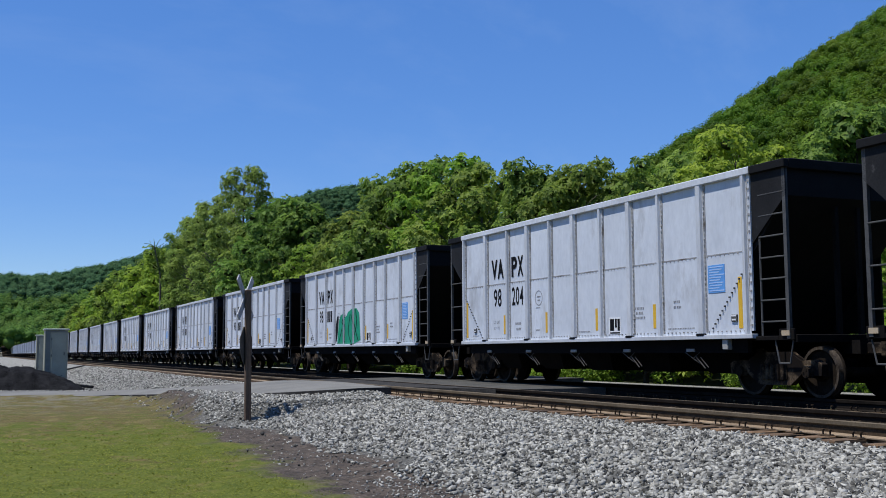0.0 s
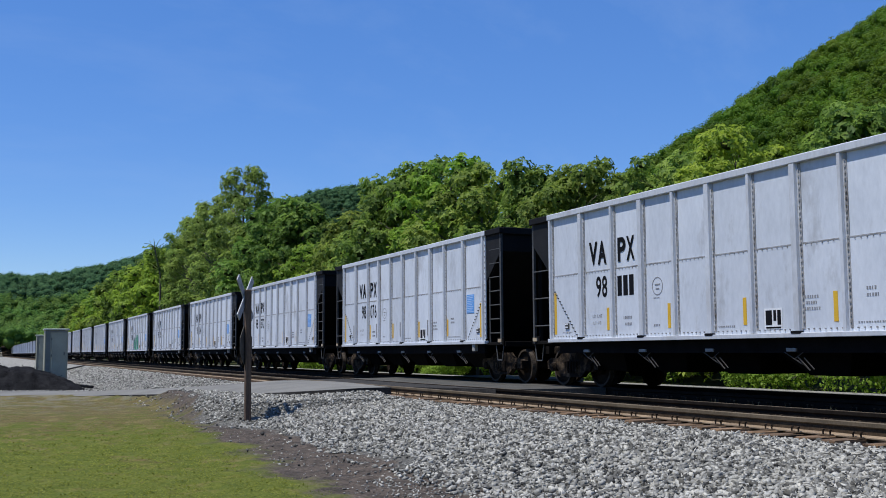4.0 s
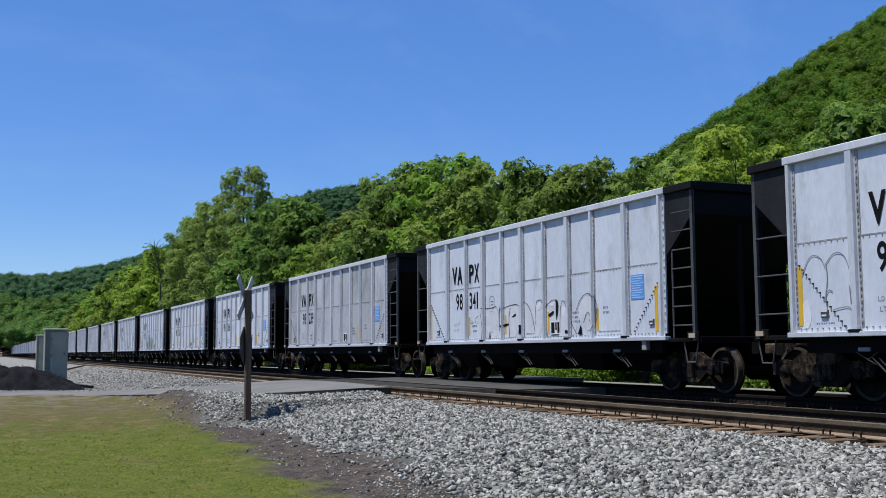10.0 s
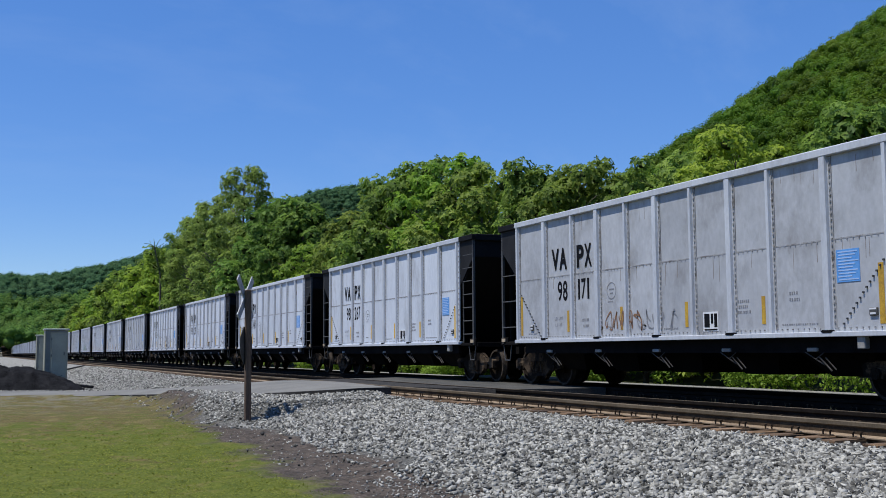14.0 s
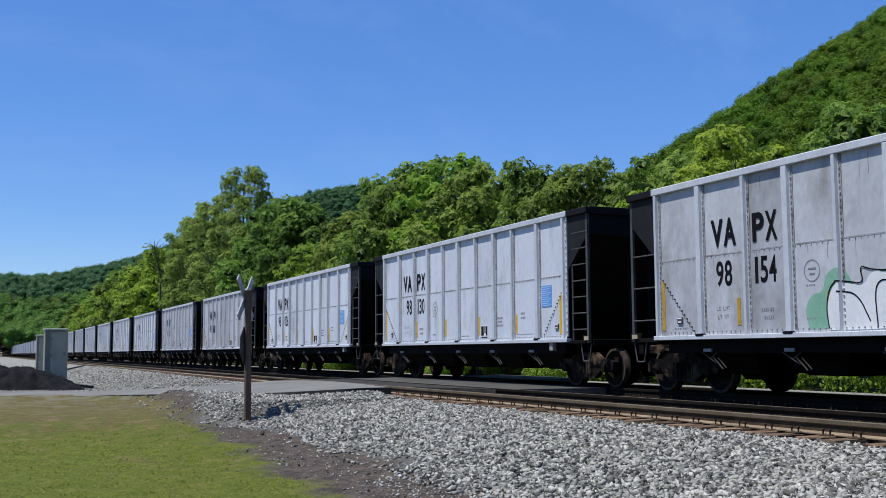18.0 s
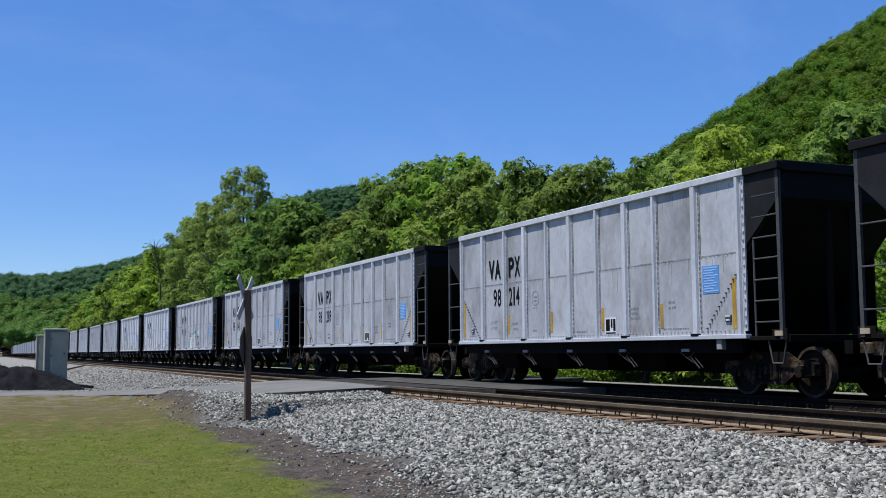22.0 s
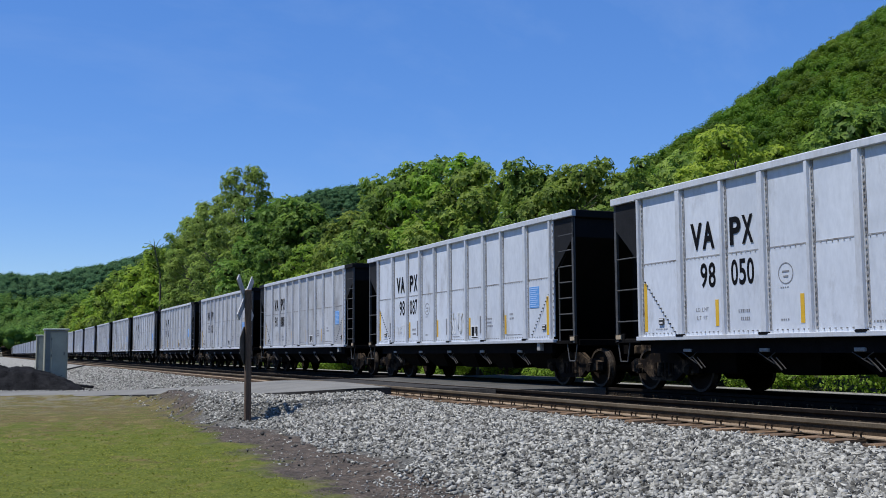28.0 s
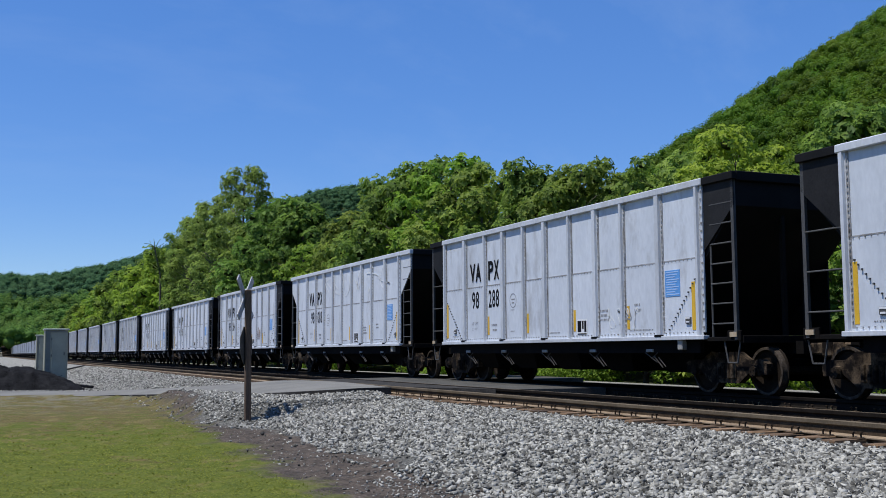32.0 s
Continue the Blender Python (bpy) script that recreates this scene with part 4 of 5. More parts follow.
def spray(car, material, strokes, o0, o1, z0, z1, width, seed, label, out=0.006):
    """Sprayed lettering nobody can read: looping ribbons of paint on the side sheet, over the posts' foot."""
    rng = random.Random(seed)
    bm = bmesh.new()
    span = (o1 - o0) / strokes
    for k in range(strokes):
        c = o0 + span * (k + 0.5)
        pts = []
        a = rng.uniform(0, 6.28)
        for i in range(26):
            f = i / 25
            u = c + span * 0.62 * math.sin(a + f * 6.5 + 0.8 * math.sin(f * 9 + k)) * (0.6 + 0.4 * math.sin(f * 4 + k))
            v = (z0 + z1) / 2 + (z1 - z0) * 0.5 * math.cos(a * 1.3 + f * 8.3 + k) * (0.75 + 0.25 * math.sin(f * 5))
            pts.append((min(max(u, o0), o1), min(max(v, z0), z1)))
        left = []
        for i, (u, v) in enumerate(pts):
            du = pts[min(i + 1, 25)][0] - pts[max(i - 1, 0)][0]
            dv = pts[min(i + 1, 25)][1] - pts[max(i - 1, 0)][1]
            d = math.hypot(du, dv) + 1e-6
            w = width * (0.7 + 0.3 * math.sin(i * 0.7))
            x = SIDE - out - 0.0006 * k
            left.append((bm.verts.new((x, HALF - (u - dv / d * w), v + du / d * w)), bm.verts.new((x, HALF - (u + dv / d * w), v - du / d * w))))
        for p, q in zip(left, left[1:]):
            bm.faces.new((p[0], q[0], q[1], p[1]))
    return tagged(part("graffiti", bm, material, car, label), kind="stuff")


def ribbon(bm, pts, width, x):
    """A stroke of paint along the points (offset, height) on the side sheet."""
    rows = []
    for i, (u, v) in enumerate(pts):
        a, b = pts[max(i - 1, 0)], pts[min(i + 1, len(pts) - 1)]
        d = math.hypot(b[0] - a[0], b[1] - a[1]) + 1e-6
        nu, nv = -(b[1] - a[1]) / d * width / 2, (b[0] - a[0]) / d * width / 2
        rows.append((bm.verts.new((x, HALF - (u + nu), v + nv)), bm.verts.new((x, HALF - (u - nu), v - nv))))
    for p, q in zip(rows, rows[1:]):
        bm.faces.new((p[0], q[0], q[1], p[1]))


def soft_line(points, times=2):
    """A polyline with its corners cut round."""
    for _ in range(times):
        out = [points[0]]
        for p, q in zip(points, points[1:]):
            out += [(p[0] * 0.75 + q[0] * 0.25, p[1] * 0.75 + q[1] * 0.25), (p[0] * 0.25 + q[0] * 0.75, p[1] * 0.25 + q[1] * 0.75)]
        points = out + [points[-1]]
    return points


def spans(points, o):
    """Heights between which the closed outline covers that offset."""
    cut = sorted(p[1] + (q[1] - p[1]) * (o - p[0]) / (q[0] - p[0]) for p, q in zip(points, points[1:] + points[:1]) if (p[0] - o) * (q[0] - o) < 0)
    return list(zip(cut[::2], cut[1::2]))


def painted(car, material, outlines, label, out=0.005, softness=2):
    """Fields of spray paint on the sheets, carried on over the fronts of the posts."""
    bm = bmesh.new()
    for k, pts in enumerate(outlines):
        pts = soft_line(list(pts) + [pts[0]], softness)[:-1]
        vs = [bm.verts.new((SIDE - out - 0.0004 * k, HALF - u, v)) for u, v in pts]
        for t in tessellate_polygon([[Vector((u, v, 0)) for u, v in pts]]):
            f = bm.faces.new([vs[i] for i in t])
            f.normal_update()
            if f.normal.x > 0:
                f.normal_flip()
        for i, y in enumerate(RIBS):
            w, o = (0.17 if i % 2 else 0.11) / 2 - 0.021, HALF - y
            for z0, z1 in spans(pts, o + 0.0007):
                x = SIDE - 0.0585 - out - 0.0004 * k
                bm.faces.new([bm.verts.new((x, HALF - u, z)) for u, z in ((o - w, z0), (o + w, z0), (o + w, z1), (o - w, z1))])
    tagged(part("graffiti", bm, material, car, label), kind="stuff")


def stroked(car, material, lines, width, label, out=0.011, softness=3):
    """Sprayed strokes on the sheets, carried on over the fronts of the posts."""
    bm = bmesh.new()
    for k, pts in enumerate(lines):
        pts = soft_line(list(pts), softness)
        ribbon(bm, pts, width, SIDE - out - 0.0004 * k)
        for p, q in zip(pts, pts[1:]):
            o = (p[0] + q[0]) / 2
            if any(abs(HALF - y - o) < 0.06 for y in RIBS):
                ribbon(bm, [p, q], width, SIDE - 0.0585 - out - 0.0004 * k)
    tagged(part("graffiti", bm, material, car, label), kind="stuff")


def murals():
    """The painted cars: colour fields first, then their outlines."""
    car = CARS[-1]
    painted(car, LETTER, [[(4.0, 1.25), (4.05, 1.7), (4.25, 2.25), (4.5, 2.3), (4.4, 1.7), (4.2, 1.2)]], "black graffiti shade")
    painted(car, GREEN_SPRAY, [[(4.3, 1.17), (4.4, 1.6), (4.6, 2.25), (5.1, 2.35), (5.35, 2.15), (5.7, 2.45), (6.9, 2.5), (7.0, 1.7), (7.1, 1.17)]], "solid green graffiti block", 0.007, 1)
    stroked(car, LETTER, [[(4.5, 1.2), (5.0, 1.9), (5.3, 2.3)], [(5.2, 1.2), (5.3, 1.8), (5.1, 2.0)], [(5.9, 2.3), (5.6, 1.6), (6.0, 1.2)], [(6.1, 2.4), (6.4, 1.8), (6.8, 1.3)], [(6.5, 2.45), (6.7, 2.0), (6.4, 1.5)]], 0.05, "dark graffiti strokes")
    car = CARS[5]
    painted(car, DULL_GREEN_SPRAY, [[(3.95, 1.17), (3.93, 1.9), (4.05, 2.0), (4.25, 1.72), (4.95, 1.74), (5.0, 1.17)], [(5.0, 1.17), (4.98, 2.2), (5.12, 2.12), (5.25, 2.42), (5.5, 2.12), (5.75, 2.18), (6.05, 2.25), (6.12, 1.17)]], "green graffiti blocks with spiky tops", 0.005, 1)
    painted(car, OLIVE_SPRAY, [[(6.22, 1.17), (6.2, 1.85), (6.35, 1.98), (6.65, 2.05), (6.9, 2.0), (7.3, 1.72), (7.25, 1.17)], [(5.55, 1.25), (5.5, 1.7), (5.7, 1.9), (5.85, 1.5), (5.8, 1.2)]], "olive graffiti blocks", 0.007, 1)
    painted(car, LILAC_SPRAY, [[(4.15, 2.0), (4.3, 2.3), (4.6, 2.35), (4.75, 2.1), (4.5, 1.85)], [(6.4, 2.1), (6.6, 2.35), (7.0, 2.3), (7.3, 1.95), (6.9, 2.06)]], "faint lilac graffiti", 0.004)
    stroked(car, DARK_GREEN_SPRAY, [[(3.95, 1.2), (3.95, 1.95), (4.1, 1.98), (4.28, 1.72), (4.95, 1.74)], [(5.05, 1.2), (5.05, 2.25)], [(5.45, 1.3), (5.4, 1.8), (5.65, 2.1)], [(5.95, 2.2), (5.85, 1.7), (6.05, 1.3)], [(4.4, 1.2), (4.5, 1.6), (4.8, 1.3)], [(6.5, 1.3), (6.7, 1.7), (7.0, 1.4), (7.2, 1.75)]], 0.045, "dark green graffiti strokes")
    stroked(car, LETTER, [[(4.95, 2.2), (5.12, 2.15), (5.25, 2.42), (5.5, 2.14)], [(6.2, 1.9), (6.4, 2.0), (6.7, 2.06), (7.1, 1.95)], [(7.25, 1.6), (7.4, 1.75), (7.6, 1.65)]], 0.03, "thin black graffiti outlines", 0.013)
    car = CARS[9]
    painted(car, PALE_SPRAY, [[(3.9, 1.2), (3.92, 2.05), (5.0, 2.12), (5.0, 1.2)], [(5.08, 1.2), (5.1, 2.05), (6.1, 2.12), (6.15, 1.25)], [(6.35, 2.1), (6.75, 1.95), (7.0, 1.4), (7.0, 2.15), (7.35, 2.15), (7.3, 1.25), (6.7, 1.2)], [(7.5, 1.3), (7.5, 2.05), (8.0, 2.15), (8.1, 1.85), (7.9, 1.3)], [(8.15, 1.2), (8.2, 2.1), (8.55, 2.05), (9.0, 1.5), (8.9, 1.2)], [(9.0, 1.7), (9.3, 2.15), (9.8, 2.1), (9.95, 1.7), (9.6, 1.2)]], "white graffiti letters", 0.004, 1)
    stroked(car, LETTER, [[(3.9, 2.05), (4.3, 2.02), (4.9, 2.08), (4.95, 1.4)], [(3.88, 1.9), (4.0, 1.5), (3.95, 1.2)], [(5.05, 1.95), (5.5, 2.06), (6.1, 2.08), (6.1, 1.85)], [(5.55, 1.2), (5.5, 1.7), (5.6, 2.0)], [(6.3, 2.1), (6.55, 2.08), (6.8, 1.8), (6.95, 1.35)], [(7.0, 1.5), (7.0, 2.1), (7.3, 2.14), (7.45, 2.05)], [(7.5, 1.95), (7.95, 2.14), (8.1, 1.95), (8.05, 1.6)], [(8.2, 1.3), (8.25, 2.08), (8.6, 2.0), (8.75, 1.5), (9.0, 1.25)], [(8.95, 1.75), (9.2, 2.1), (9.6, 2.2), (9.9, 2.0), (9.9, 1.5), (9.6, 1.25)], [(9.3, 1.5), (9.5, 1.8), (9.7, 1.5)]], 0.016, "thin black graffiti outlines", 0.011, 1)
    painted(car, LETTER, [[(4.32, 1.2), (4.36, 1.45), (4.42, 1.2)], [(4.95, 2.02), (5.02, 2.1), (5.06, 1.6), (4.98, 1.4)], [(5.1, 1.55), (5.5, 1.6), (5.5, 1.54), (5.1, 1.48)], [(5.65, 1.75), (5.95, 1.85), (5.9, 1.76)], [(6.1, 1.3), (6.25, 1.6), (6.3, 1.35), (6.15, 1.22)], [(7.32, 2.1), (7.45, 2.1), (7.42, 1.85), (7.35, 1.8)], [(8.02, 2.12), (8.15, 2.05), (8.12, 1.75), (8.02, 1.62)], [(7.65, 1.75), (7.95, 1.85), (7.9, 1.75), (7.68, 1.68)], [(8.45, 1.25), (8.55, 1.5), (8.65, 1.25)], [(9.05, 1.25), (9.2, 1.5), (9.25, 1.2)]], "black graffiti shading", 0.012, 1)
    painted(car, WHITE_SPRAY, [[(7.02, 2.05), (7.28, 2.08), (7.25, 1.9), (7.05, 1.85)], [(8.3, 1.9), (8.5, 1.95), (8.45, 1.7), (8.32, 1.65)], [(7.6, 2.0), (7.95, 2.06), (7.9, 1.92)]], "white graffiti lights", 0.009)
    spray(car, BROWN_SPRAY, 2, 3.05, 3.6, 1.62, 1.85, 0.008, 36, "thin red scrawl")
    car = CARS[10]
    painted(car, WHITE_SPRAY, [[(0.28, 1.2), (0.25, 1.6), (0.42, 1.75), (0.5, 1.4), (0.42, 1.2)]], "thin white graffiti")
    stroked(car, GREY_LETTER, [[(0.3, 2.1), (0.5, 2.45), (0.75, 2.4), (0.85, 2.2)], [(0.85, 2.25), (1.05, 2.45), (1.3, 2.4), (1.42, 2.0), (1.45, 1.6)], [(0.87, 2.28), (0.9, 2.0), (0.82, 1.7), (0.9, 1.4)], [(0.8, 1.65), (0.9, 1.85), (1.0, 1.8)], [(1.0, 1.5), (1.3, 1.55), (1.45, 1.5)]], 0.018, "thin dark graffiti outlines")
    car = CARS[17]
    painted(car, MINT_SPRAY, [[(4.4, 1.2), (4.3, 1.5), (4.45, 1.78), (4.75, 1.8), (4.8, 2.1), (5.1, 2.22), (5.35, 2.05), (5.5, 1.6), (5.0, 1.2)], [(5.9, 2.05), (6.4, 2.2), (7.1, 2.28), (7.55, 2.32), (7.72, 2.0), (7.6, 1.7), (7.4, 1.75), (7.0, 1.9), (6.7, 1.4), (7.05, 1.15), (6.5, 1.2)]], "mint green graffiti cloud")
    painted(car, WHITE_SPRAY, [[(4.86, 1.17), (4.8, 1.55), (4.98, 1.95), (5.3, 1.92), (5.65, 1.85), (5.8, 2.1), (6.15, 2.02), (6.95, 2.16), (6.75, 1.8), (6.98, 1.25), (6.2, 1.17)]], "white graffiti letter", 0.007)
    painted(car, WHITE_SPRAY, [[(7.75, 1.95), (7.7, 2.2), (7.85, 2.4), (8.1, 2.38), (8.2, 2.1), (8.1, 1.92)]], "round white graffiti letter", 0.007)
    stroked(car, LETTER, [[(4.86, 1.2), (4.8, 1.6), (4.95, 1.98), (5.3, 1.95), (5.65, 1.88), (5.55, 2.2), (5.8, 2.1), (6.3, 2.06), (6.8, 2.18), (7.3, 2.42), (6.9, 2.12), (6.75, 1.85), (6.95, 1.3)], [(5.1, 1.8), (5.5, 1.75), (5.75, 1.3)], [(5.9, 1.2), (5.85, 1.9), (6.2, 1.95), (6.6, 1.5), (6.65, 1.2)], [(7.72, 2.0), (7.7, 2.25), (7.9, 2.42), (8.15, 2.38), (8.22, 2.1), (8.05, 1.92), (7.8, 1.92)], [(7.0, 1.9), (7.2, 1.95), (7.3, 1.75), (7.1, 1.7)], [(7.05, 1.5), (7.2, 1.6), (7.35, 1.4)]], 0.024, "black graffiti outlines", 0.012)
    stroked(car, LETTER, [[(7.68, 2.05), (7.66, 1.92), (7.85, 1.86), (8.0, 1.9)]], 0.07, "thick black graffiti shade", 0.014)
    spray(CARS[13], BROWN_SPRAY, 6, 3.85, 5.7, 1.27, 1.72, 0.022, 36, "rust red scrawl")
    spray(CARS[13], GREY_LETTER, 4, 5.5, 6.9, 1.27, 1.72, 0.022, 47, "grey scrawl")


def stiffeners(car):
    """Dull upright strips low on the panels of some cars."""
    for o in (1.20, 3.68, 5.98, 8.33):
        part("stiffener", STIFFENERS[o], None, car)


def train():
    kinds = {(old, before): hopper_car(DIRTY_LABEL if old else CLEAN_LABEL, OLD_SHEET if old else SHEET, True, before) for old in (False, True) for before in (False, True)}
    distant = hopper_car("pale aluminium coal hopper car far along the train", SHEET, False)
    taken = set()
    for n in range(-38, 32):
        proto = distant if n < -9 else kinds[n in DIRTY, n in BEFORE]
        m = Matrix.Translation((TRAIN_TRACK, LEAD - n * PITCH, 0))
        if proto in taken:
            car = copy_thing(proto, m)
        else:
            taken.add(proto)
            car = proto
            car.matrix_basis = m
        CARS[n] = car
    for n, car in CARS.items():
        if n in NUMBERS:
            letter_car(car, NUMBERS[n], n in ALIGNED)
        elif n >= -9:
            letter_car(car, "", n in ALIGNED)
    murals()
    for n in (1, 2, 3, 6, 23, 25):
        stiffeners(CARS[n])
    spray(CARS[11], LETTER, 3, 0.3, 1.25, 1.5, 2.25, 0.022, 52, "black scrawl")
    spray(CARS[11], GREY_LETTER, 2, 3.95, 4.75, 1.3, 1.85, 0.012, 53, "thin grey scrawl")
    spray(CARS[5], DULL_GREEN_SPRAY, 2, 8.5, 9.15, 1.9, 2.35, 0.018, 54, "thin green scrawl")
    spray(CARS[25], WHITE_SPRAY, 3, 1.85, 2.7, 1.35, 1.75, 0.018, 55, "thin white scrawl")
    spray(CARS[27], BROWN_SPRAY, 4, 8.3, 9.4, 1.5, 2.1, 0.03, 43, "red brown scrawl")
    spray(CARS[27], LETTER, 3, 3.75, 5.3, 1.26, 2.0, 0.014, 44, "thin black scrawl")
    spray(CARS[29], WHITE_SPRAY, 4, 9.1, 10.3, 1.3, 1.8, 0.02, 48, "white scrawl")
    spray(CARS[29], GREY_LETTER, 2, 9.5, 10.1, 1.5, 1.75, 0.025, 49, "grey scrawl", 0.009)
    spray(CARS[25], WHITE_SPRAY, 4, 6.3, 7.2, 1.35, 2.0, 0.04, 45, "white scrawl")
    spray(CARS[28], WHITE_SPRAY, 6, 4.0, 11.5, 3.0, 3.9, 0.03, 46, "white scrawl along the upper panels")
    for ob in CARS[28].children:
        if ob.name.startswith(("gusset", "end_chord")):
            ob.data = ob.data.copy()
            ob.data.materials[0] = ALUMINIUM
    for ob in (*CARS[25].children, *CARS[26].children):
        if ob.name.startswith("end_chord"):
            ob.data = ob.data.copy()
            ob.data.materials[0] = ALUMINIUM


train()


# ---- crossing sign, signal cases, soil heap
def crossing_sign():
    t = thing("crossing_sign", "white crossbuck and eight-sided plate seen from behind on a wooden post", "railroad sign", at=pose(5.21, 22.3, -0.57, 0, -0.4, 0))
    bm = prism([(-0.065, -0.055), (0.065, -0.055), (0.065, 0.055), (-0.065, 0.055)], 2, -0.1, 2.76)
    bmesh.ops.bevel(bm, geom=list(bm.edges), offset=0.015, segments=1, affect="EDGES")
    part("post", bm, POST_WOOD, t, "weathered brown square wooden post")
    turn = pose(0, 0, 0, 0, 0, 56)
    for a in (45, -45):
        b = boxes((-0.60, -0.012, -0.085, 0.60, 0.012, 0.085), bevel=0.004)
        part("blade", b, SIGN_BACK, t, "dull white back of a crossbuck board", Matrix.Translation((-0.03, 0.10 + 0.03 * (a > 0), 2.59)) @ turn @ pose(0, 0, 0, 0, a, 0))
    eight = [(0.37 * math.cos(math.pi * (k + 0.5) / 4) , 0.43 * math.sin(math.pi * (k + 0.5) / 4)) for k in range(8)]
    part("sign_plate", prism(eight, 1, -0.006, 0.006), SHADED_BACK, t, "brown back of an eight-sided sign", Matrix.Translation((-0.02, 0.09, 1.58)) @ turn)
    part("bracket", boxes((-0.02, -0.02, -0.3, 0.02, 0.02, 0.3)), LADDER_STEEL, t, "", Matrix.Translation((0.0, 0.07, 1.58)))
    return t


crossing_sign()


# darker grey for the case front's painted shade
SHADE_GREY = paint("case_shade_grey", (0.12, 0.125, 0.10), (0.19, 0.195, 0.16), 0.6, 0, 2, 30, 0.05)
CASE_LID = paint("pale_case_lid", (0.40, 0.41, 0.33), (0.55, 0.56, 0.47), 0.5, 0, 2, 30, 0.05)


def signal_case(x, y, z, w, d, h, label):
    t = thing("signal_case", label, "signal cabinet", "signal cases", at=(x, y, z))
    part("case", boxes((0, 0, 0, w, d, h), bevel=0.02), CASE_GREY, t)
    part("lid", boxes((-0.05, -0.05, h, w + 0.05, d + 0.05, h + 0.07), bevel=0.015), CASE_LID, t, "pale overhanging lid")
    door = part("door", boxes((w * 0.30, -0.03, 0.12, w * 0.93, 0.0, h - 0.2), bevel=0.008), CASE_GREY, t)
    part("handle", boxes((w * 0.82, -0.06, h * 0.5, w * 0.86, -0.03, h * 0.56)), LADDER_STEEL, door)
    for k in range(3):
        part("hinge", boxes((w * 0.28, -0.045, 0.3 + k * h * 0.33, w * 0.31, -0.03, 0.42 + k * h * 0.33)), LADDER_STEEL, door)
    # flat plates, not sunk: their dark colour stands in for recess and lid shade
    part("recess", boxes((w * 0.04, -0.012, 0.06, w * 0.24, 0.0, h - 0.1), (w * 0.04, -0.014, h - 0.1, w * 0.97, 0.0, h - 0.03)), SHADE_GREY, t, "strips darkened for shade beside the door and under the lid")
    part("foundation", boxes((0.02, 0.02, -0.5, w - 0.02, d - 0.02, 0.0)), CASE_GREY, t)
    return t


signal_case(2.63, 50.0, -0.30, 0.97, 0.9, 2.2, "tall grey metal signal case on gravel")


def cable_duct(points, label):
    """A black corrugated pipe laid on the ground through the given bends."""
    bm = bmesh.new()
    for a, b in zip(points, points[1:]):
        a, b = Vector(a), Vector(b)
        steps = max(2, int((b - a).length / 0.12))
        for k in range(steps):
            rod(bm, a.lerp(b, k / steps), a.lerp(b, (k + 0.7) / steps), 0.06, sides=8)
            rod(bm, a.lerp(b, (k + 0.7) / steps), a.lerp(b, (k + 1) / steps), 0.048, sides=8)
    return tagged(part("cable_duct", bm, LETTER), label, "pipe")


cable_duct([(5.9, 82.0, -0.27), (6.6, 87.0, -0.26), (7.5, 93.0, -0.24), (8.6, 100.0, -0.22)], "black pipe lying on the gravel beside the track")
cable_duct([(3.7, 51.2, -0.50), (3.95, 49.2, -0.52), (4.4, 46.9, -0.53)], "black corrugated pipe end between signal case and soil heap")
signal_case(3.3, 72.0, -0.30, 0.6, 0.6, 2.3, "grey metal signal case farther along the track")


def cores(lobes, shrink):
    """Plain inner masses of the lobes, added to keep the sky from showing through."""
    bm = bmesh.new()
    bmesh.ops.create_icosphere(bm, subdivisions=1, radius=1.0)
    unit = np.array([v.co[:] for v in bm.verts])
    tri = np.array([[v.index for v in f.verts] for f in bm.faces])
    bm.free()
    lobes = np.asarray(lobes, float)
    wobble = 1 + 0.25 * np.sin(np.arange(len(unit))[None] * 1.7 + np.arange(len(lobes))[:, None] * 2.3)
    v = lobes[:, None, :3] + unit[None] * (lobes[:, 3, None] * shrink * wobble)[..., None] * np.array([1, 1, 0.82])
    faces = tri[None] + (np.arange(len(lobes)) * len(unit))[:, None, None]
    return v.reshape(-1, 3), faces.reshape(-1, 3)


def earth_mound():
    n, k = 60, 26
    us, vs = np.meshgrid(np.linspace(-1, 1, n), np.linspace(-1, 1, k), indexing="ij")
    x, y = 0.9 + us * 3.3, 48.2 + vs * 1.9
    h = 1.03 * np.maximum(0, 1 - us ** 2) ** 0.9 * np.maximum(0, 1 - vs ** 2) ** 0.8
    for i in range(n):
        for j in range(k):
            h[i, j] += 0.2 * h[i, j] * noise.noise((x[i, j] * 2.2, y[i, j] * 2.2, 0)) + 0.07 * (h[i, j] > 0.03) * noise.noise((x[i, j] * 7, y[i, j] * 7, 3))
    idx = np.arange(n * k).reshape(n, k)
    quads = np.stack([idx[:-1, :-1], idx[1:, :-1], idx[1:, 1:], idx[:-1, 1:]], -1).reshape(-1, 4)
    faces = np.concatenate([quads[:, :3], quads[:, [0, 2, 3]]])
    verts = np.stack([x, y, h - 0.68], -1).reshape(-1, 3)
    rng = np.random.default_rng(2)
    lumps = verts[rng.choice(len(verts), 500)] + rng.normal(0, 0.05, (500, 3))
    lumps = np.concatenate([lumps, rng.uniform(0.012, 0.03, (500, 1))], 1)
    cv, cf = cores(lumps, 1.0)
    me = soup("earth_mound", np.concatenate([verts, cv]), np.concatenate([faces, cf + len(verts)]), COAL, False)
    return tagged(new("earth_mound", me), "low heap of dark soil beside the road", "earth mound")


earth_mound()


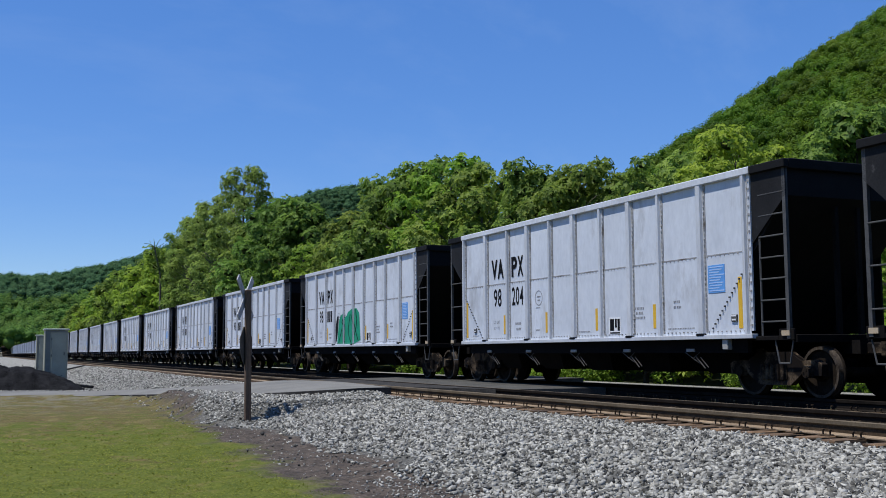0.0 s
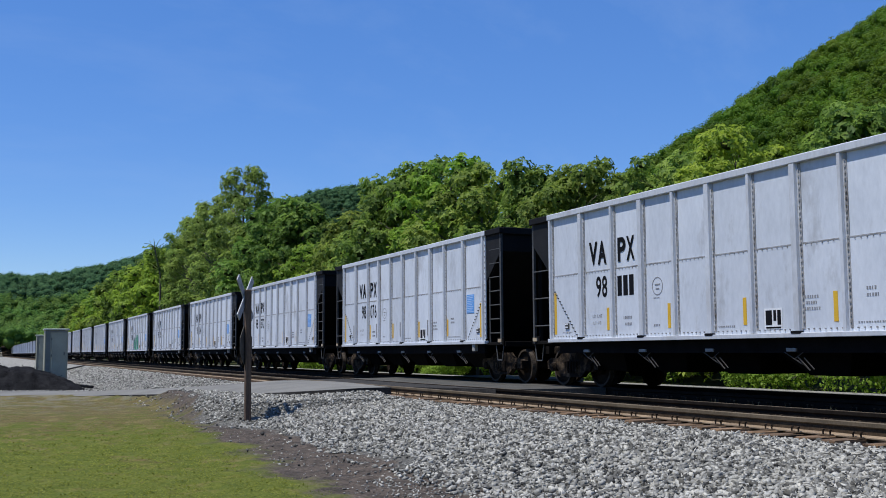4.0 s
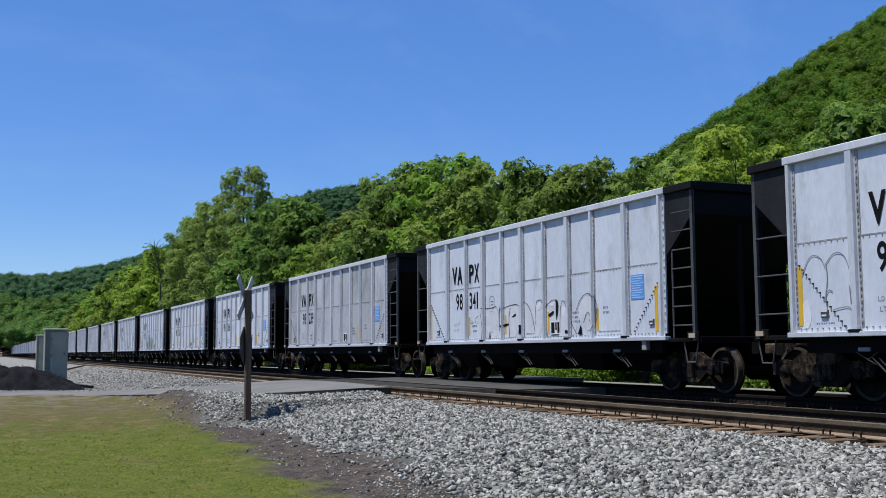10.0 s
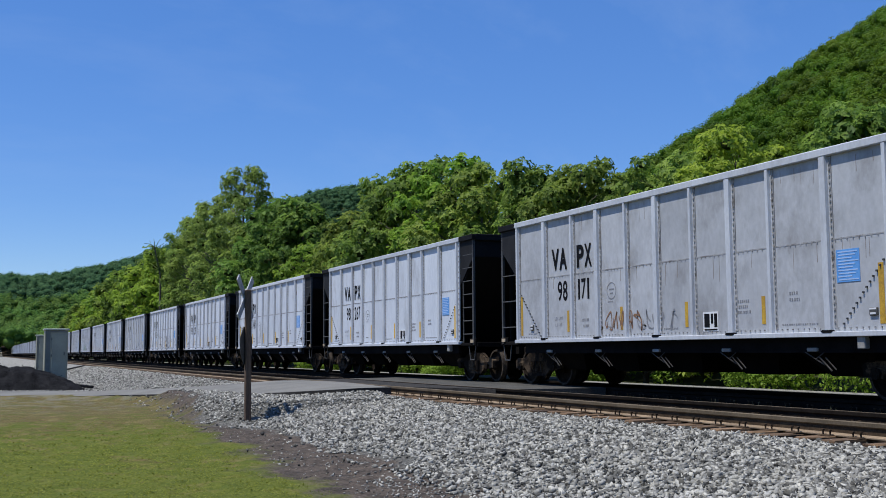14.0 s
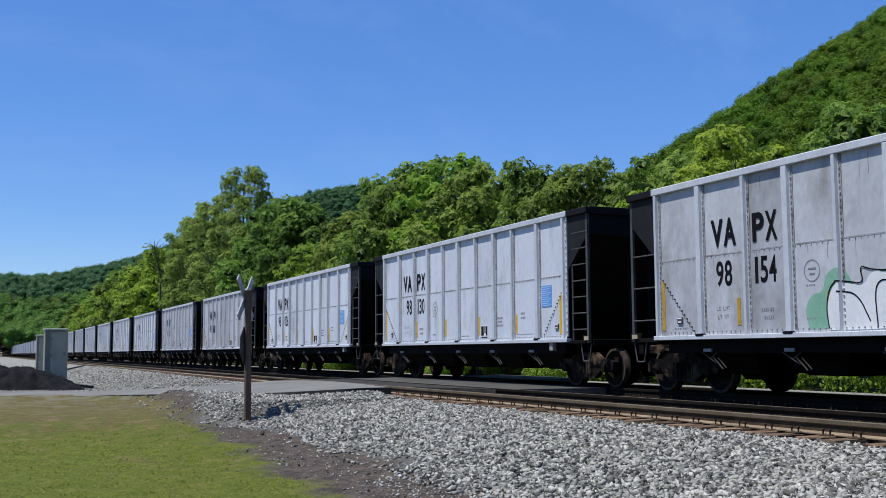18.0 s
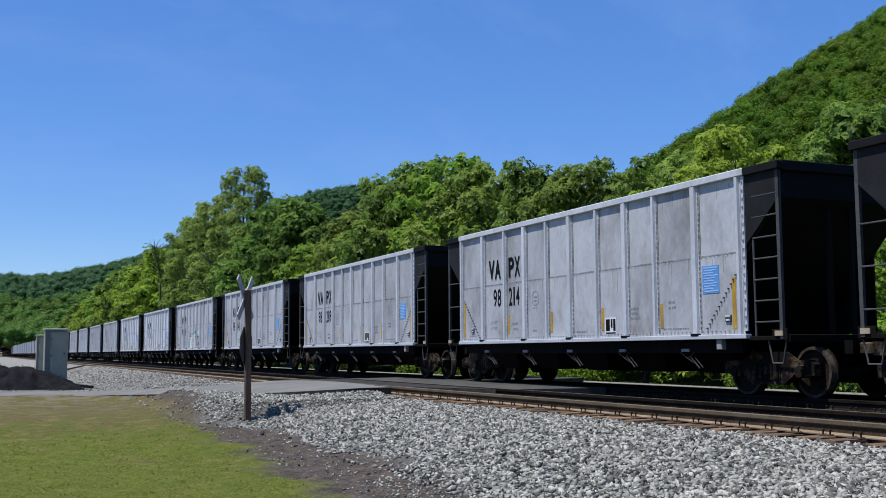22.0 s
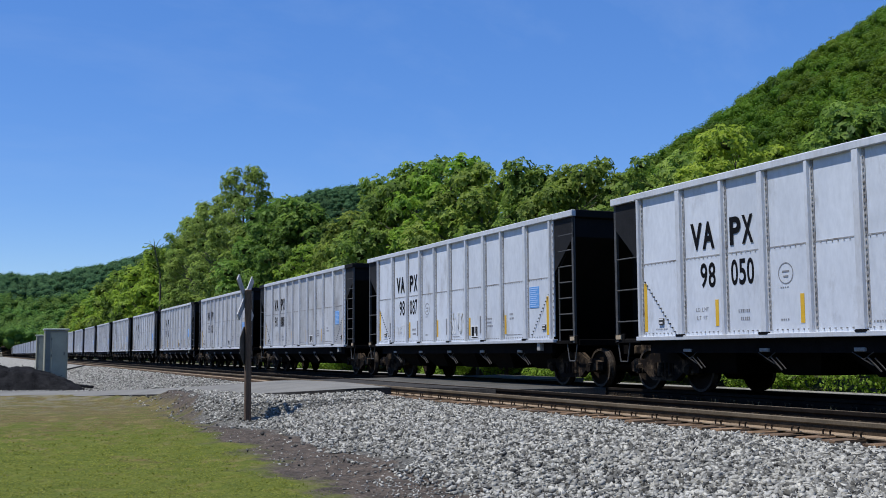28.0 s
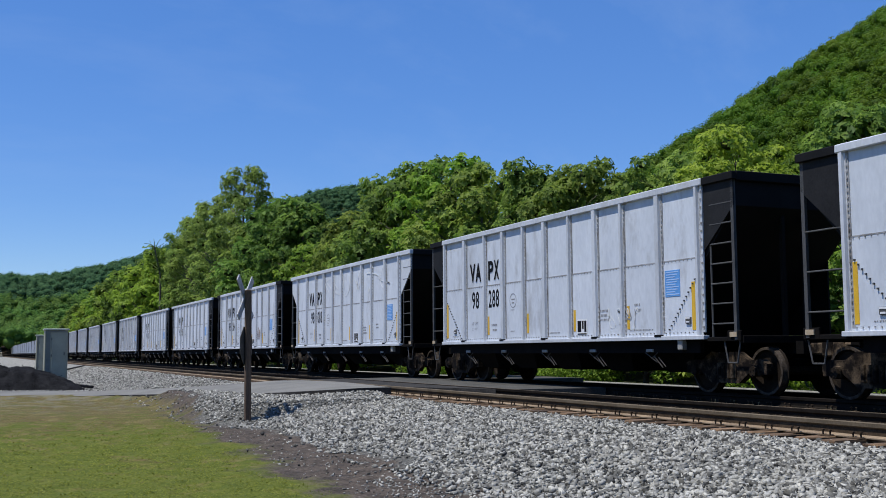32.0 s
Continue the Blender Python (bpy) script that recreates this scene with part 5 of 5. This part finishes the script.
# ---- foliage
def leaf_quads(rng, centres, outward, size, loose=0.4):
    """Folded leaf sprays: two triangles each pair, turned mostly outwards and up."""
    n = len(centres)
    normal = outward * 1.0 + rng.normal(0, loose, (n, 3)) + np.array([0, 0, 0.3])
    normal /= np.linalg.norm(normal, axis=1, keepdims=True) + 1e-9
    side = np.cross(normal, rng.normal(0, 1, (n, 3)))
    side /= np.linalg.norm(side, axis=1, keepdims=True) + 1e-9
    along = np.cross(normal, side)
    s = (size * rng.uniform(0.6, 1.35, n))[:, None]
    fold = normal * s * 0.18
    v = np.stack([centres - along * s, centres + side * s * 0.55 - fold, centres + along * s, centres - side * s * 0.55 - fold], 1).reshape(-1, 3)
    i = np.arange(n)[:, None] * 4
    faces = np.concatenate([i + np.array([[0, 1, 2]]), i + np.array([[0, 2, 3]])], 1).reshape(-1, 3)
    return v, faces


def rosettes(rng, centres, outward, size, leaflets=5):
    """Star-shaped sprays: narrow leaflets that spread from one stalk, arched and drooping at the tip."""
    n = len(centres)
    axis = outward + rng.normal(0, 0.4, (n, 3)) + np.array([0, 0, 0.6])
    axis /= np.linalg.norm(axis, axis=1, keepdims=True) + 1e-9
    side = np.cross(axis, rng.normal(0, 1, (n, 3)))
    side /= np.linalg.norm(side, axis=1, keepdims=True) + 1e-9
    along = np.cross(axis, side)
    s = (size * rng.uniform(0.65, 1.3, n))[:, None]
    phase = rng.uniform(0, 6.3, n)
    rows = [centres]
    for k in range(leaflets):
        a = (phase + 2 * math.pi * k / leaflets + rng.uniform(-0.25, 0.25, n))[:, None]
        radial = np.cos(a) * side + np.sin(a) * along
        across = -np.sin(a) * side + np.cos(a) * along
        length = s * rng.uniform(0.75, 1.25, (n, 1))
        mid = centres + (radial * 0.5 + axis * rng.uniform(0.1, 0.4, (n, 1))) * length
        tip = centres + (radial * 0.95 + axis * rng.uniform(-0.1, 0.45, (n, 1))) * length - np.array([0, 0, 0.15]) * length
        rows += [mid - across * length * 0.25, tip, mid + across * length * 0.25]
    v = np.stack(rows, 1).reshape(-1, 3)
    base = np.arange(n)[:, None] * (1 + 3 * leaflets)
    corner = [(0, 1 + 3 * k, 2 + 3 * k) for k in range(leaflets)] + [(0, 2 + 3 * k, 3 + 3 * k) for k in range(leaflets)]
    return v, (base[:, None, :] + np.array(corner)[None]).reshape(-1, 3)


def crown_points(rng, lobes, count):
    """Points near the skins of overlapping lobes (x, y, z, r), with their outward ways."""
    lobes = np.asarray(lobes, float)
    share = lobes[:, 3] ** 2
    which = rng.choice(len(lobes), count, p=share / share.sum())
    way = rng.normal(0, 1, (count, 3))
    way[:, 2] = way[:, 2] * 0.8 + 0.4
    way /= np.linalg.norm(way, axis=1, keepdims=True)
    reach = lobes[which, 3] * rng.uniform(0.6, 1.1, count) ** 0.6
    pts = lobes[which, :3] + way * reach[:, None] * np.array([1, 1, 0.82])
    return pts, way


def tree_meshes(seed, height, spread, leaf, count, base=0.18, size=0.19, n=62, lobe=(0.12, 0.25), core=0.32, fill=1.1):
    """Tapered trunk, limbs to every lobe of the crown, and the crown's leaf sprays."""
    rng = np.random.default_rng(seed)
    lobes = []
    for k in range(n):
        f = (k + 0.5) / n
        z = height * (base + (0.92 - base) * f)
        wide = spread * (0.35 + 0.9 * math.sin(math.pi * min(1.0, 0.22 + 0.72 * f))) * 0.62
        a = k * 2.4 + rng.uniform(-0.4, 0.4)
        r = spread * rng.uniform(*lobe) * (1.1 - 0.3 * f)
        d = max(0.0, wide * rng.uniform(0.45, 1.05) - r * 0.4)
        lobes.append((d * math.cos(a), d * math.sin(a), z, r))
    bm = bmesh.new()
    bend = rng.uniform(-0.3, 0.3, 2)
    spine = [Vector((bend[0] * f * f, bend[1] * f * f, height * 0.86 * f)) for f in (0, 0.2, 0.42, 0.65, 0.85, 1.0)]
    radius = [height * 0.017 * (1 - 0.88 * f) for f in (0, 0.2, 0.42, 0.65, 0.85, 1.0)]
    for i in range(5):
        rod(bm, spine[i], spine[i + 1], radius[i], radius[i + 1], 8)
    for x, y, z, r in lobes:
        f = min(0.95, max(0.08, (z - math.hypot(x, y) * 0.7) / (height * 0.86)))
        root = Vector((bend[0] * f * f, bend[1] * f * f, height * 0.86 * f))
        mid = root.lerp(Vector((x, y, z)), 0.5) + Vector((0, 0, 0.15))
        rr = height * 0.006 * (1.2 - f)
        rod(bm, root, mid, rr, rr * 0.7, 3)
        rod(bm, mid, (x, y, z), rr * 0.7, rr * 0.2, 3)
    trunk = mesh_of(bm, BARK, "trunk")
    pts, way = crown_points(rng, lobes, count)
    v, faces = rosettes(rng, pts, way, size)
    inner = crown_points(rng, [(*b[:3], b[3] * 0.66) for b in lobes], int(count * fill))
    iv, inf = leaf_quads(rng, *inner, size * 0.95, 0.5)
    v, faces = np.concatenate([v, iv]), np.concatenate([faces, inf + len(v)])
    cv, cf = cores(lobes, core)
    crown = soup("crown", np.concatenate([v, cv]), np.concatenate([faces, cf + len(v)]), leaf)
    # cores get the dark tone that stands in for shade inside the crown
    crown.materials.append(CROWN_SHADE)
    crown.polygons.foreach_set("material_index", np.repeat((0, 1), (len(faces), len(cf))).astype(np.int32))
    return trunk, crown


def plant_tree(kind, x, y, turn, size, label):
    if x > 1.12 * y + 2:  # the wood ends here, where the spur's bare foot begins
        return None
    t = thing("tree", label, "tree", "trees behind the tracks", at=Matrix.Translation((x, y, float(land(x, y)) - 0.1)) @ pose(0, 0, 0, 0, 0, turn))
    t.scale = (size, size, size)
    part("trunk", kind[0], None, t)
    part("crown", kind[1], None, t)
    return t


def woods_edge():
    rng = np.random.default_rng(11)
    near = [tree_meshes(20 + k, 12.0, 5.4, LEAF, 3300, 0.14, 0.225) for k in range(4)] + [tree_meshes(30, 12.0, 5.4, LEAF_YELLOW, 3300, 0.1, 0.21)]
    away = [tree_meshes(60 + k, 12.0, 5.4, LEAF, 1900, 0.14, 0.30) for k in range(3)] + [tree_meshes(70 + k, 12.0, 5.4, LEAF_YELLOW, 1900, 0.1, 0.29) for k in range(2)]
    tall = [tree_meshes(44 + k, 21.0, 6.8, LEAF_DULL, 5200, 0.2, 0.21, 78, (0.09, 0.19), 0.25, 0.7) for k in range(2)]
    green, yellow = "leafy green broadleaf tree at the woods' edge", "yellow-green leafy tree at the woods' edge"
    # first row: place along the track and height
    for i, (y, high) in enumerate(((13, 10), (19, 10), (25, 9.6), (31, 9.8), (37, 10.0), (42.5, 10.6), (48, 11.4), (53, 12.2), (58.5, 13.7), (64, 14.5), (69.5, 14.0), (75, 12.4), (80, 9.6), (85.5, 11.0), (92, 15.8), (98.5, 16.2), (106, 15))):
        k = 4 if i % 5 == 3 else i % 4
        plant_tree(near[k], 25.8 + rng.uniform(-0.8, 0.8), y, rng.uniform(0, 360), high / 11.9, yellow if k == 4 else green)
    for i, y in enumerate((16, 24, 32, 40, 48, 56, 63, 70, 77, 84, 120, 130)):
        plant_tree(away[i % 3], 32.0 + rng.uniform(-1, 1), y, rng.uniform(0, 360), np.interp(y, (16, 48, 66, 84, 130), (11, 11, 13.5, 11.5, 16)) / 12.7, green)
    for i, (x, y) in enumerate(((39, 28), (40, 37), (39, 46), (40, 55), (39.5, 64), (47, 34), (48, 43), (47, 52), (48, 61), (56, 44), (57, 54), (56, 64), (65, 52), (66, 63), (75, 62), (74, 73), (66, 74), (85, 70), (84, 82), (57, 76), (48, 72), (75, 86), (95, 80), (94, 92))):
        plant_tree((near[i % 4] if i < 5 else away[i % 3]), x + rng.uniform(-1, 1), y + rng.uniform(-1, 1), rng.uniform(0, 360), rng.uniform(0.85, 1.0), "leafy green tree at the foot of the spur")
    # smaller yellow-green growth before the row
    for i, y in enumerate((21, 34, 45, 57, 66, 72, 78, 88, 96, 112, 124)):
        plant_tree(near[4], 23.0 + rng.uniform(-0.5, 0.5), y, rng.uniform(0, 360), rng.uniform(0.5, 0.7), yellow)
    y = 166.0
    while y < 340:
        k = away[3 + rng.integers(0, 2)] if rng.random() < 0.6 else away[rng.integers(0, 3)]
        plant_tree(k, 26.0 + rng.uniform(-1.5, 1.5), y, rng.uniform(0, 360), np.interp(y, (160, 200, 280, 340), (19.6, 19.2, 16.4, 15.6)) / 12.7, yellow if k in away[3:] else green)
        y += 8.0
    for x, y, k, size in ((26.5, 117, 0, 1.12), (27.5, 132, 1, 1.06), (28.0, 143, 0, 1.08), (25.5, 104, 1, 0.74), (27.5, 158, 1, 0.92), (26.4, 147, 1, 1.02)):
        plant_tree(tall[k], x, y, 47 * x + 31 * y, size, "tall slender green tree standing above the others")



def bare_tree(x, y, height):
    """A thin half-dead tree: a dark leaning trunk and an airy tuft of twigs."""
    rng = np.random.default_rng(77)
    t = thing("tree", "thin half-bare tree standing before the wood", "tree", "trees behind the tracks", at=Matrix.Translation((x, y, float(land(x, y)) - 0.1)))
    trunk, twigs = bmesh.new(), bmesh.new()
    line = [Vector((0.25 * math.sin(3 * k) - 0.75 * max(0.0, k - 0.75) * 4, 0.2 * math.cos(4 * k), k * height)) for k in np.linspace(0, 1, 9)]
    for i, (p, q) in enumerate(zip(line, line[1:])):
        rod(trunk, p, q, 0.2 - 0.015 * i, sides=7)
    for k in range(70):
        start = line[-1].lerp(line[-3], rng.random())
        way = Vector(rng.normal(0, 1, 3)).normalized() + Vector((-0.1, 0, 0.25))
        knee = start + way * rng.uniform(0.5, 1.0)
        rod(twigs, start, knee, 0.045, sides=4)
        rod(twigs, knee, knee + (way + Vector(rng.normal(0, 0.5, 3))) * rng.uniform(0.3, 0.7), 0.03, sides=4)
    part("trunk", trunk, BARK, t)
    part("twigs", twigs, LEAF_DULL, t, "wispy tuft of leafing twigs")


woods_edge()
bare_tree(22.4, 150, 16.2)


def bushes():
    rng = np.random.default_rng(7)
    lobes = []
    for y in np.arange(8, 75, 0.8):
        for x0 in (21.3, 22.4):
            r = rng.uniform(0.4, 0.95)
            if rng.random() < 0.2 or noise.noise((y * 0.6, x0 * 0.3, 4.0)) < 0.1:
                continue
            lobes.append((x0 + rng.uniform(-0.5, 0.5), y + rng.uniform(-0.3, 0.3), -0.45 + r * rng.uniform(0.3, 1.0), r))
    pts, way = crown_points(rng, lobes, 27000)
    pts[:, 2] = np.maximum(pts[:, 2], -0.5)
    v, faces = leaf_quads(rng, pts, way, 0.065)
    return tagged(new("undergrowth", soup("undergrowth", v, faces, LEAF_YELLOW)), "bright green undergrowth behind the tracks", "undergrowth", kind="stuff")


bushes()


def far_woods(name, label, xs, ys, step, leaves, size, seed, keep=None, leaf=None):
    """A wood seen from afar: crowns of leaf sprays on the hillside."""
    rng = np.random.default_rng(seed)
    gx, gy = np.meshgrid(np.arange(*xs, step), np.arange(*ys, step), indexing="ij")
    gx = gx.ravel() + rng.uniform(-0.45, 0.45, gx.size) * step
    gy = gy.ravel() + rng.uniform(-0.45, 0.45, gy.size) * step
    if keep is not None:
        ok = keep(gx, gy)
        gx, gy = gx[ok], gy[ok]
    n = len(gx)
    r = step * rng.uniform(0.45, 0.68, n)
    h = rng.uniform(8, 11, n) * (1 + 0.15 * (rng.random(n) < 0.06))
    z = land(gx, gy) + h - r * 0.5
    which = np.repeat(np.arange(n), leaves)
    way = rng.normal(0, 1, (len(which), 3))
    way[:, 2] = np.abs(way[:, 2]) * 0.9 - 0.32
    way /= np.linalg.norm(way, axis=1, keepdims=True)
    bump = 1 + 0.22 * np.sin(way[:, 0] * 5 + which) * np.sin(way[:, 1] * 5 + which * 1.7) * np.cos(way[:, 2] * 4 + which * 0.7)
    reach = r[which] * bump * rng.uniform(0.8, 1.0, len(which))
    way[:, 2] *= np.where(way[:, 2] < 0, 2.6, 1.0)  # skirts of leaves down to the slope
    pts = np.stack([gx, gy, z], 1)[which] + way * reach[:, None] * np.array([1, 1, 1.15])
    v, faces = leaf_quads(rng, pts, way, size * np.clip(np.hypot(gx, gy) / 230, 0.6, 1.2)[which], 0.28)
    cv, cf = cores(np.concatenate([np.stack([gx, gy, z, r], 1), np.stack([gx, gy, z - 1.3 * r, r * 1.1], 1)]), 0.8)
    v, faces = np.concatenate([v, cv]), np.concatenate([faces, cf + len(v)])
    return tagged(new(name, soup(name, v, faces, leaf or LEAF_FAR)), label, "woods", kind="stuff")


far_woods("hillside_woods", "dense green wood on the steep spur", (48, 400), (30, 318), 4.7, 165, 0.30, 3, keep=lambda x, y: (x / np.maximum(y, 1) < 1.13) & (x / np.maximum(y, 1) > 0.42) & (np.hypot(x, y) > 112))
far_woods("valley_woods", "green wood behind the row of trees", (38, 150), (120, 470), 7.5, 90, 0.72, 5, keep=lambda x, y: (x / y > 0.08) & ((x / y < 0.25) | (x / y > 0.38) | (y > 330)))
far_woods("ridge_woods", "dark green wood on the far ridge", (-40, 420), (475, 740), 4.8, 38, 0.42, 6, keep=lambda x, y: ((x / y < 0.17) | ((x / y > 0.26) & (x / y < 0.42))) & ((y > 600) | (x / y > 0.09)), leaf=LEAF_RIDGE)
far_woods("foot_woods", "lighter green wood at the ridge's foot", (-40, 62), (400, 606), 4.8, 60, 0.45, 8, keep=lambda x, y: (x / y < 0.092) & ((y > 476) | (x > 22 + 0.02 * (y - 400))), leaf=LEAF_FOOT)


# ---- loose ballast and grass
# where the heaped stones end on the dirt strip
SHOULDER_Y, SHOULDER_X = (6, 10, 11.3, 12.8, 14.2, 14.8, 15.4, 18, 21.5, 23.2, 29, 40), (4.65, 4.75, 4.9, 5.2, 5.4, 5.1, 4.75, 5.0, 5.0, 4.55, 5.35, 5.8)


def near_shoulder(rng):
    n = 96000
    y = 6.0 + 34 * rng.random(n) ** 1.7
    x = 3.5 + 5.75 * rng.random(n) ** 0.85
    ragged = np.array([noise.noise((a * 1.1, b * 1.1, 5)) for a, b in zip(x, y)])
    edge = np.interp(y, SHOULDER_Y, SHOULDER_X) + 0.4 * ragged
    strewn = np.where((y < 12.6) & (x > 4.15 + 0.4 * ragged), 0.42, np.where(y < 16, 0.13, 0.05))
    keep = (x > edge) | (rng.random(n) < strewn * (x > 3.6 + 0.03 * (y - 9)))
    keep &= ~((y > road_near(x) - 0.05) & (x < 9.5)) & ((x < 9.0) | (rng.random(n) < 0.3))
    x, y = x[keep], y[keep]
    return x, y, (0.0115 + 0.0255 * rng.random(len(x)) ** 1.5) * np.where((x < 4.7) & (y < 21), 0.55, 1.0)


def beyond_road(rng):
    n = 30000
    y = 33.2 + 57 * rng.random(n) ** 1.5
    x = -1 + 10 * rng.random(n)
    keep = y > road_far(x) + 0.2
    x, y = x[keep], y[keep]
    return x, y, rng.uniform(0.02, 0.035, len(x)) * np.clip(y / 40, 0.9, 1.8)


def scattered_stones(where, seed, label):
    rng = np.random.default_rng(seed)
    x, y, s = where(rng)
    n = len(x)
    base = np.array([(1, -0.6, -0.7), (-1, -0.6, -0.7), (0, 1.0, -0.7), (0.9, -0.6, 0.7), (-0.9, -0.5, 0.7), (0, 0.9, 0.7)], float)
    tri = np.array([(0, 2, 1), (3, 4, 5), (0, 1, 4), (0, 4, 3), (1, 2, 5), (1, 5, 4), (2, 0, 3), (2, 3, 5)])
    pts = base[None] * rng.uniform(0.75, 1.3, (n, 6, 1)) * rng.uniform(0.55, 1.35, (n, 1, 3)) * np.array([1.15, 0.95, 0.7]) + rng.uniform(-0.33, 0.33, (n, 6, 3))
    a, b = rng.uniform(0, 6.3, n), rng.uniform(-1.4, 1.4, n)
    ca, sa, cb, sb = np.cos(a)[:, None], np.sin(a)[:, None], np.cos(b)[:, None], np.sin(b)[:, None]
    px, py, pz = pts[..., 0] * ca - pts[..., 1] * sa, pts[..., 0] * sa + pts[..., 1] * ca, pts[..., 2]
    py, pz = py * cb - pz * sb, py * sb + pz * cb
    v = np.stack([px, py, pz], -1) * s[:, None, None] + np.stack([x, y, land(x, y) + s * 0.35], -1)[:, None]
    faces = (np.arange(n)[:, None, None] * 6 + tri[None]).reshape(-1, 3)
    return tagged(new("ballast", soup("ballast", v.reshape(-1, 3), faces, STONE)), label, "ballast", kind="stuff")


scattered_stones(near_shoulder, 9, "loose grey crushed stone ballast")
scattered_stones(beyond_road, 10, "pale crushed stone beyond the road")


def edge_tufts():
    """Grass let grow along the ragged edge of the lawn."""
    rng = np.random.default_rng(12)
    n = 1600
    y = 7.0 + 26 * rng.random(n) ** 1.6
    edge = 3.3 + 0.066 * np.maximum(y - 9, 0)
    ragged = np.array([noise.noise((0.5, b * 0.9, 2.0)) for b in y])
    x = np.where(np.arange(n) % 2, edge - 0.1 + 0.7 * ragged + rng.normal(0, 0.2, n), edge - 0.3 - (edge + 0.6 + 0.08 * y) * rng.random(n))
    z = land(x, y)
    h = rng.uniform(0.01, 0.03, n)
    a = rng.uniform(0, 6.3, n)
    w = rng.uniform(0.004, 0.009, n)
    lean = rng.normal(0, 0.9, (n, 2)) * h[:, None]
    p0 = np.stack([x - np.cos(a) * w, y - np.sin(a) * w, z - 0.01], 1)
    p1 = np.stack([x + np.cos(a) * w, y + np.sin(a) * w, z - 0.01], 1)
    p2 = np.stack([x + lean[:, 0], y + lean[:, 1], z + h], 1)
    v = np.stack([p0, p1, p2], 1).reshape(-1, 3)
    return tagged(new("grass", soup("grass", v, np.arange(3 * n).reshape(n, 3), BLADE)), "short tufts of grass on the mown lawn", "grass", kind="stuff")


edge_tufts()


def turf():
    """The mown lawn's topmost leaves, lying nearly flat, over the sod."""
    rng = np.random.default_rng(18)
    n = 70000
    y = 6.2 + 20 * rng.random(n) ** 1.9
    edge = 3.2 + 0.066 * np.maximum(y - 9, 0)
    ragged = np.array([noise.noise((0.5, b * 0.9, 2.0)) for b in y])
    x = edge + 0.6 * ragged - 0.1 - (edge + 0.8 + 0.08 * y) * rng.random(n)
    clump = np.array([noise.noise((a * 2.6, b * 2.6, 7.0)) for a, b in zip(x, y)])
    keep = rng.random(n) < np.clip(0.55 + 1.5 * clump, 0.08, 1.0) * (1 - 0.9 * smooth_step(17, 24, y))
    x, y = x[keep], y[keep]
    pts = np.stack([x, y, land(x, y) + rng.uniform(0.008, 0.03, len(x))], 1)
    v, faces = leaf_quads(rng, pts, np.tile(np.array([[0.0, -0.25, 1.0]]), (len(x), 1)), 0.006 + 0.0007 * y, 0.42)
    return tagged(new("turf", soup("turf", v, faces, TURF)), "mown green turf", "grass", kind="stuff")


TURF = leaf_paint("mown_turf", (0.125, 0.142, 0.016), (0.195, 0.208, 0.033), 0.01, 0.25, 0.3, 0.1)
turf()


def dry_weeds():
    """Pale weeds that have come up between the two tracks."""
    rng = np.random.default_rng(15)
    verts = []
    for x, y in ((11.75, 15.3), (11.85, 14.3), (11.95, 12.6), (11.6, 18.2), (11.8, 17.9), (11.7, 14.6), (11.9, 20.4), (11.7, 11.2)):
        for _ in range(9):
            a, h, w = rng.uniform(0, 6.3), rng.uniform(0.08, 0.2), 0.006
            p = Vector((x + rng.normal(0, 0.03), y + rng.normal(0, 0.03), -0.22))
            tip = p + Vector((rng.normal(0, 0.05), rng.normal(0, 0.05), h + 0.05))
            verts += [p + Vector((math.cos(a) * w, math.sin(a) * w, 0)), p - Vector((math.cos(a) * w, math.sin(a) * w, 0)), tip]
    me = soup("weeds", np.array([v[:] for v in verts]), np.arange(len(verts)).reshape(-1, 3), DRY_BLADE)
    return tagged(new("weeds", me), "pale dry weeds between the tracks", "weeds", kind="stuff")


DRY_BLADE = leaf_paint("dry_weed", (0.25, 0.26, 0.14), (0.42, 0.42, 0.27), 0.01, 0.2, 0.4)
dry_weeds()


# ---- what moves: the train rolls away along its track
SURGE_T, SURGE = (0, 3, 5, 9, 12, 14, 16, 18, 19, 20, 21, 22, 23, 24, 25, 26, 27, 28, 29, 30, 31, 32), (0, 0, 0.05, -0.01, -0.02, -0.02, 0.01, 0, 0.03, 0.11, 0.26, -0.1, -0.04, 0, 0.03, 0.12, 0.19, 0.17, 0.2, 0.21, 0.18, 0.17)


def advance(t):
    """Metres rolled since the start: slowly slackening speed with the slight surging of the couplings."""
    return 14.9449 * t - 0.01154 * t * t - 0.000069 * t ** 3 + 0.000006 * t ** 4 + float(np.interp(t, SURGE_T, SURGE))


def motions():
    for n, car in CARS.items():
        walk(car, [(t, pose(TRAIN_TRACK, LEAD - n * PITCH + advance(t), 0)) for t in range(33)])
    first = {}
    for car in CARS.values():
        for ob in car.children_recursive:
            if ob.name.startswith("wheelset"):
                y = round(ob.location.y, 2)
                if y not in first:
                    walk(ob, [(k / 30, pose(0, y, 0.455, -math.degrees(advance(k / 30) / 0.455))) for k in range(961)])
                    first[y] = ob.animation_data
                else:
                    ob.rotation_mode = "QUATERNION"
                    keys = ob.animation_data_create()
                    keys.action, keys.action_slot = first[y].action, first[y].action_slot


motions()
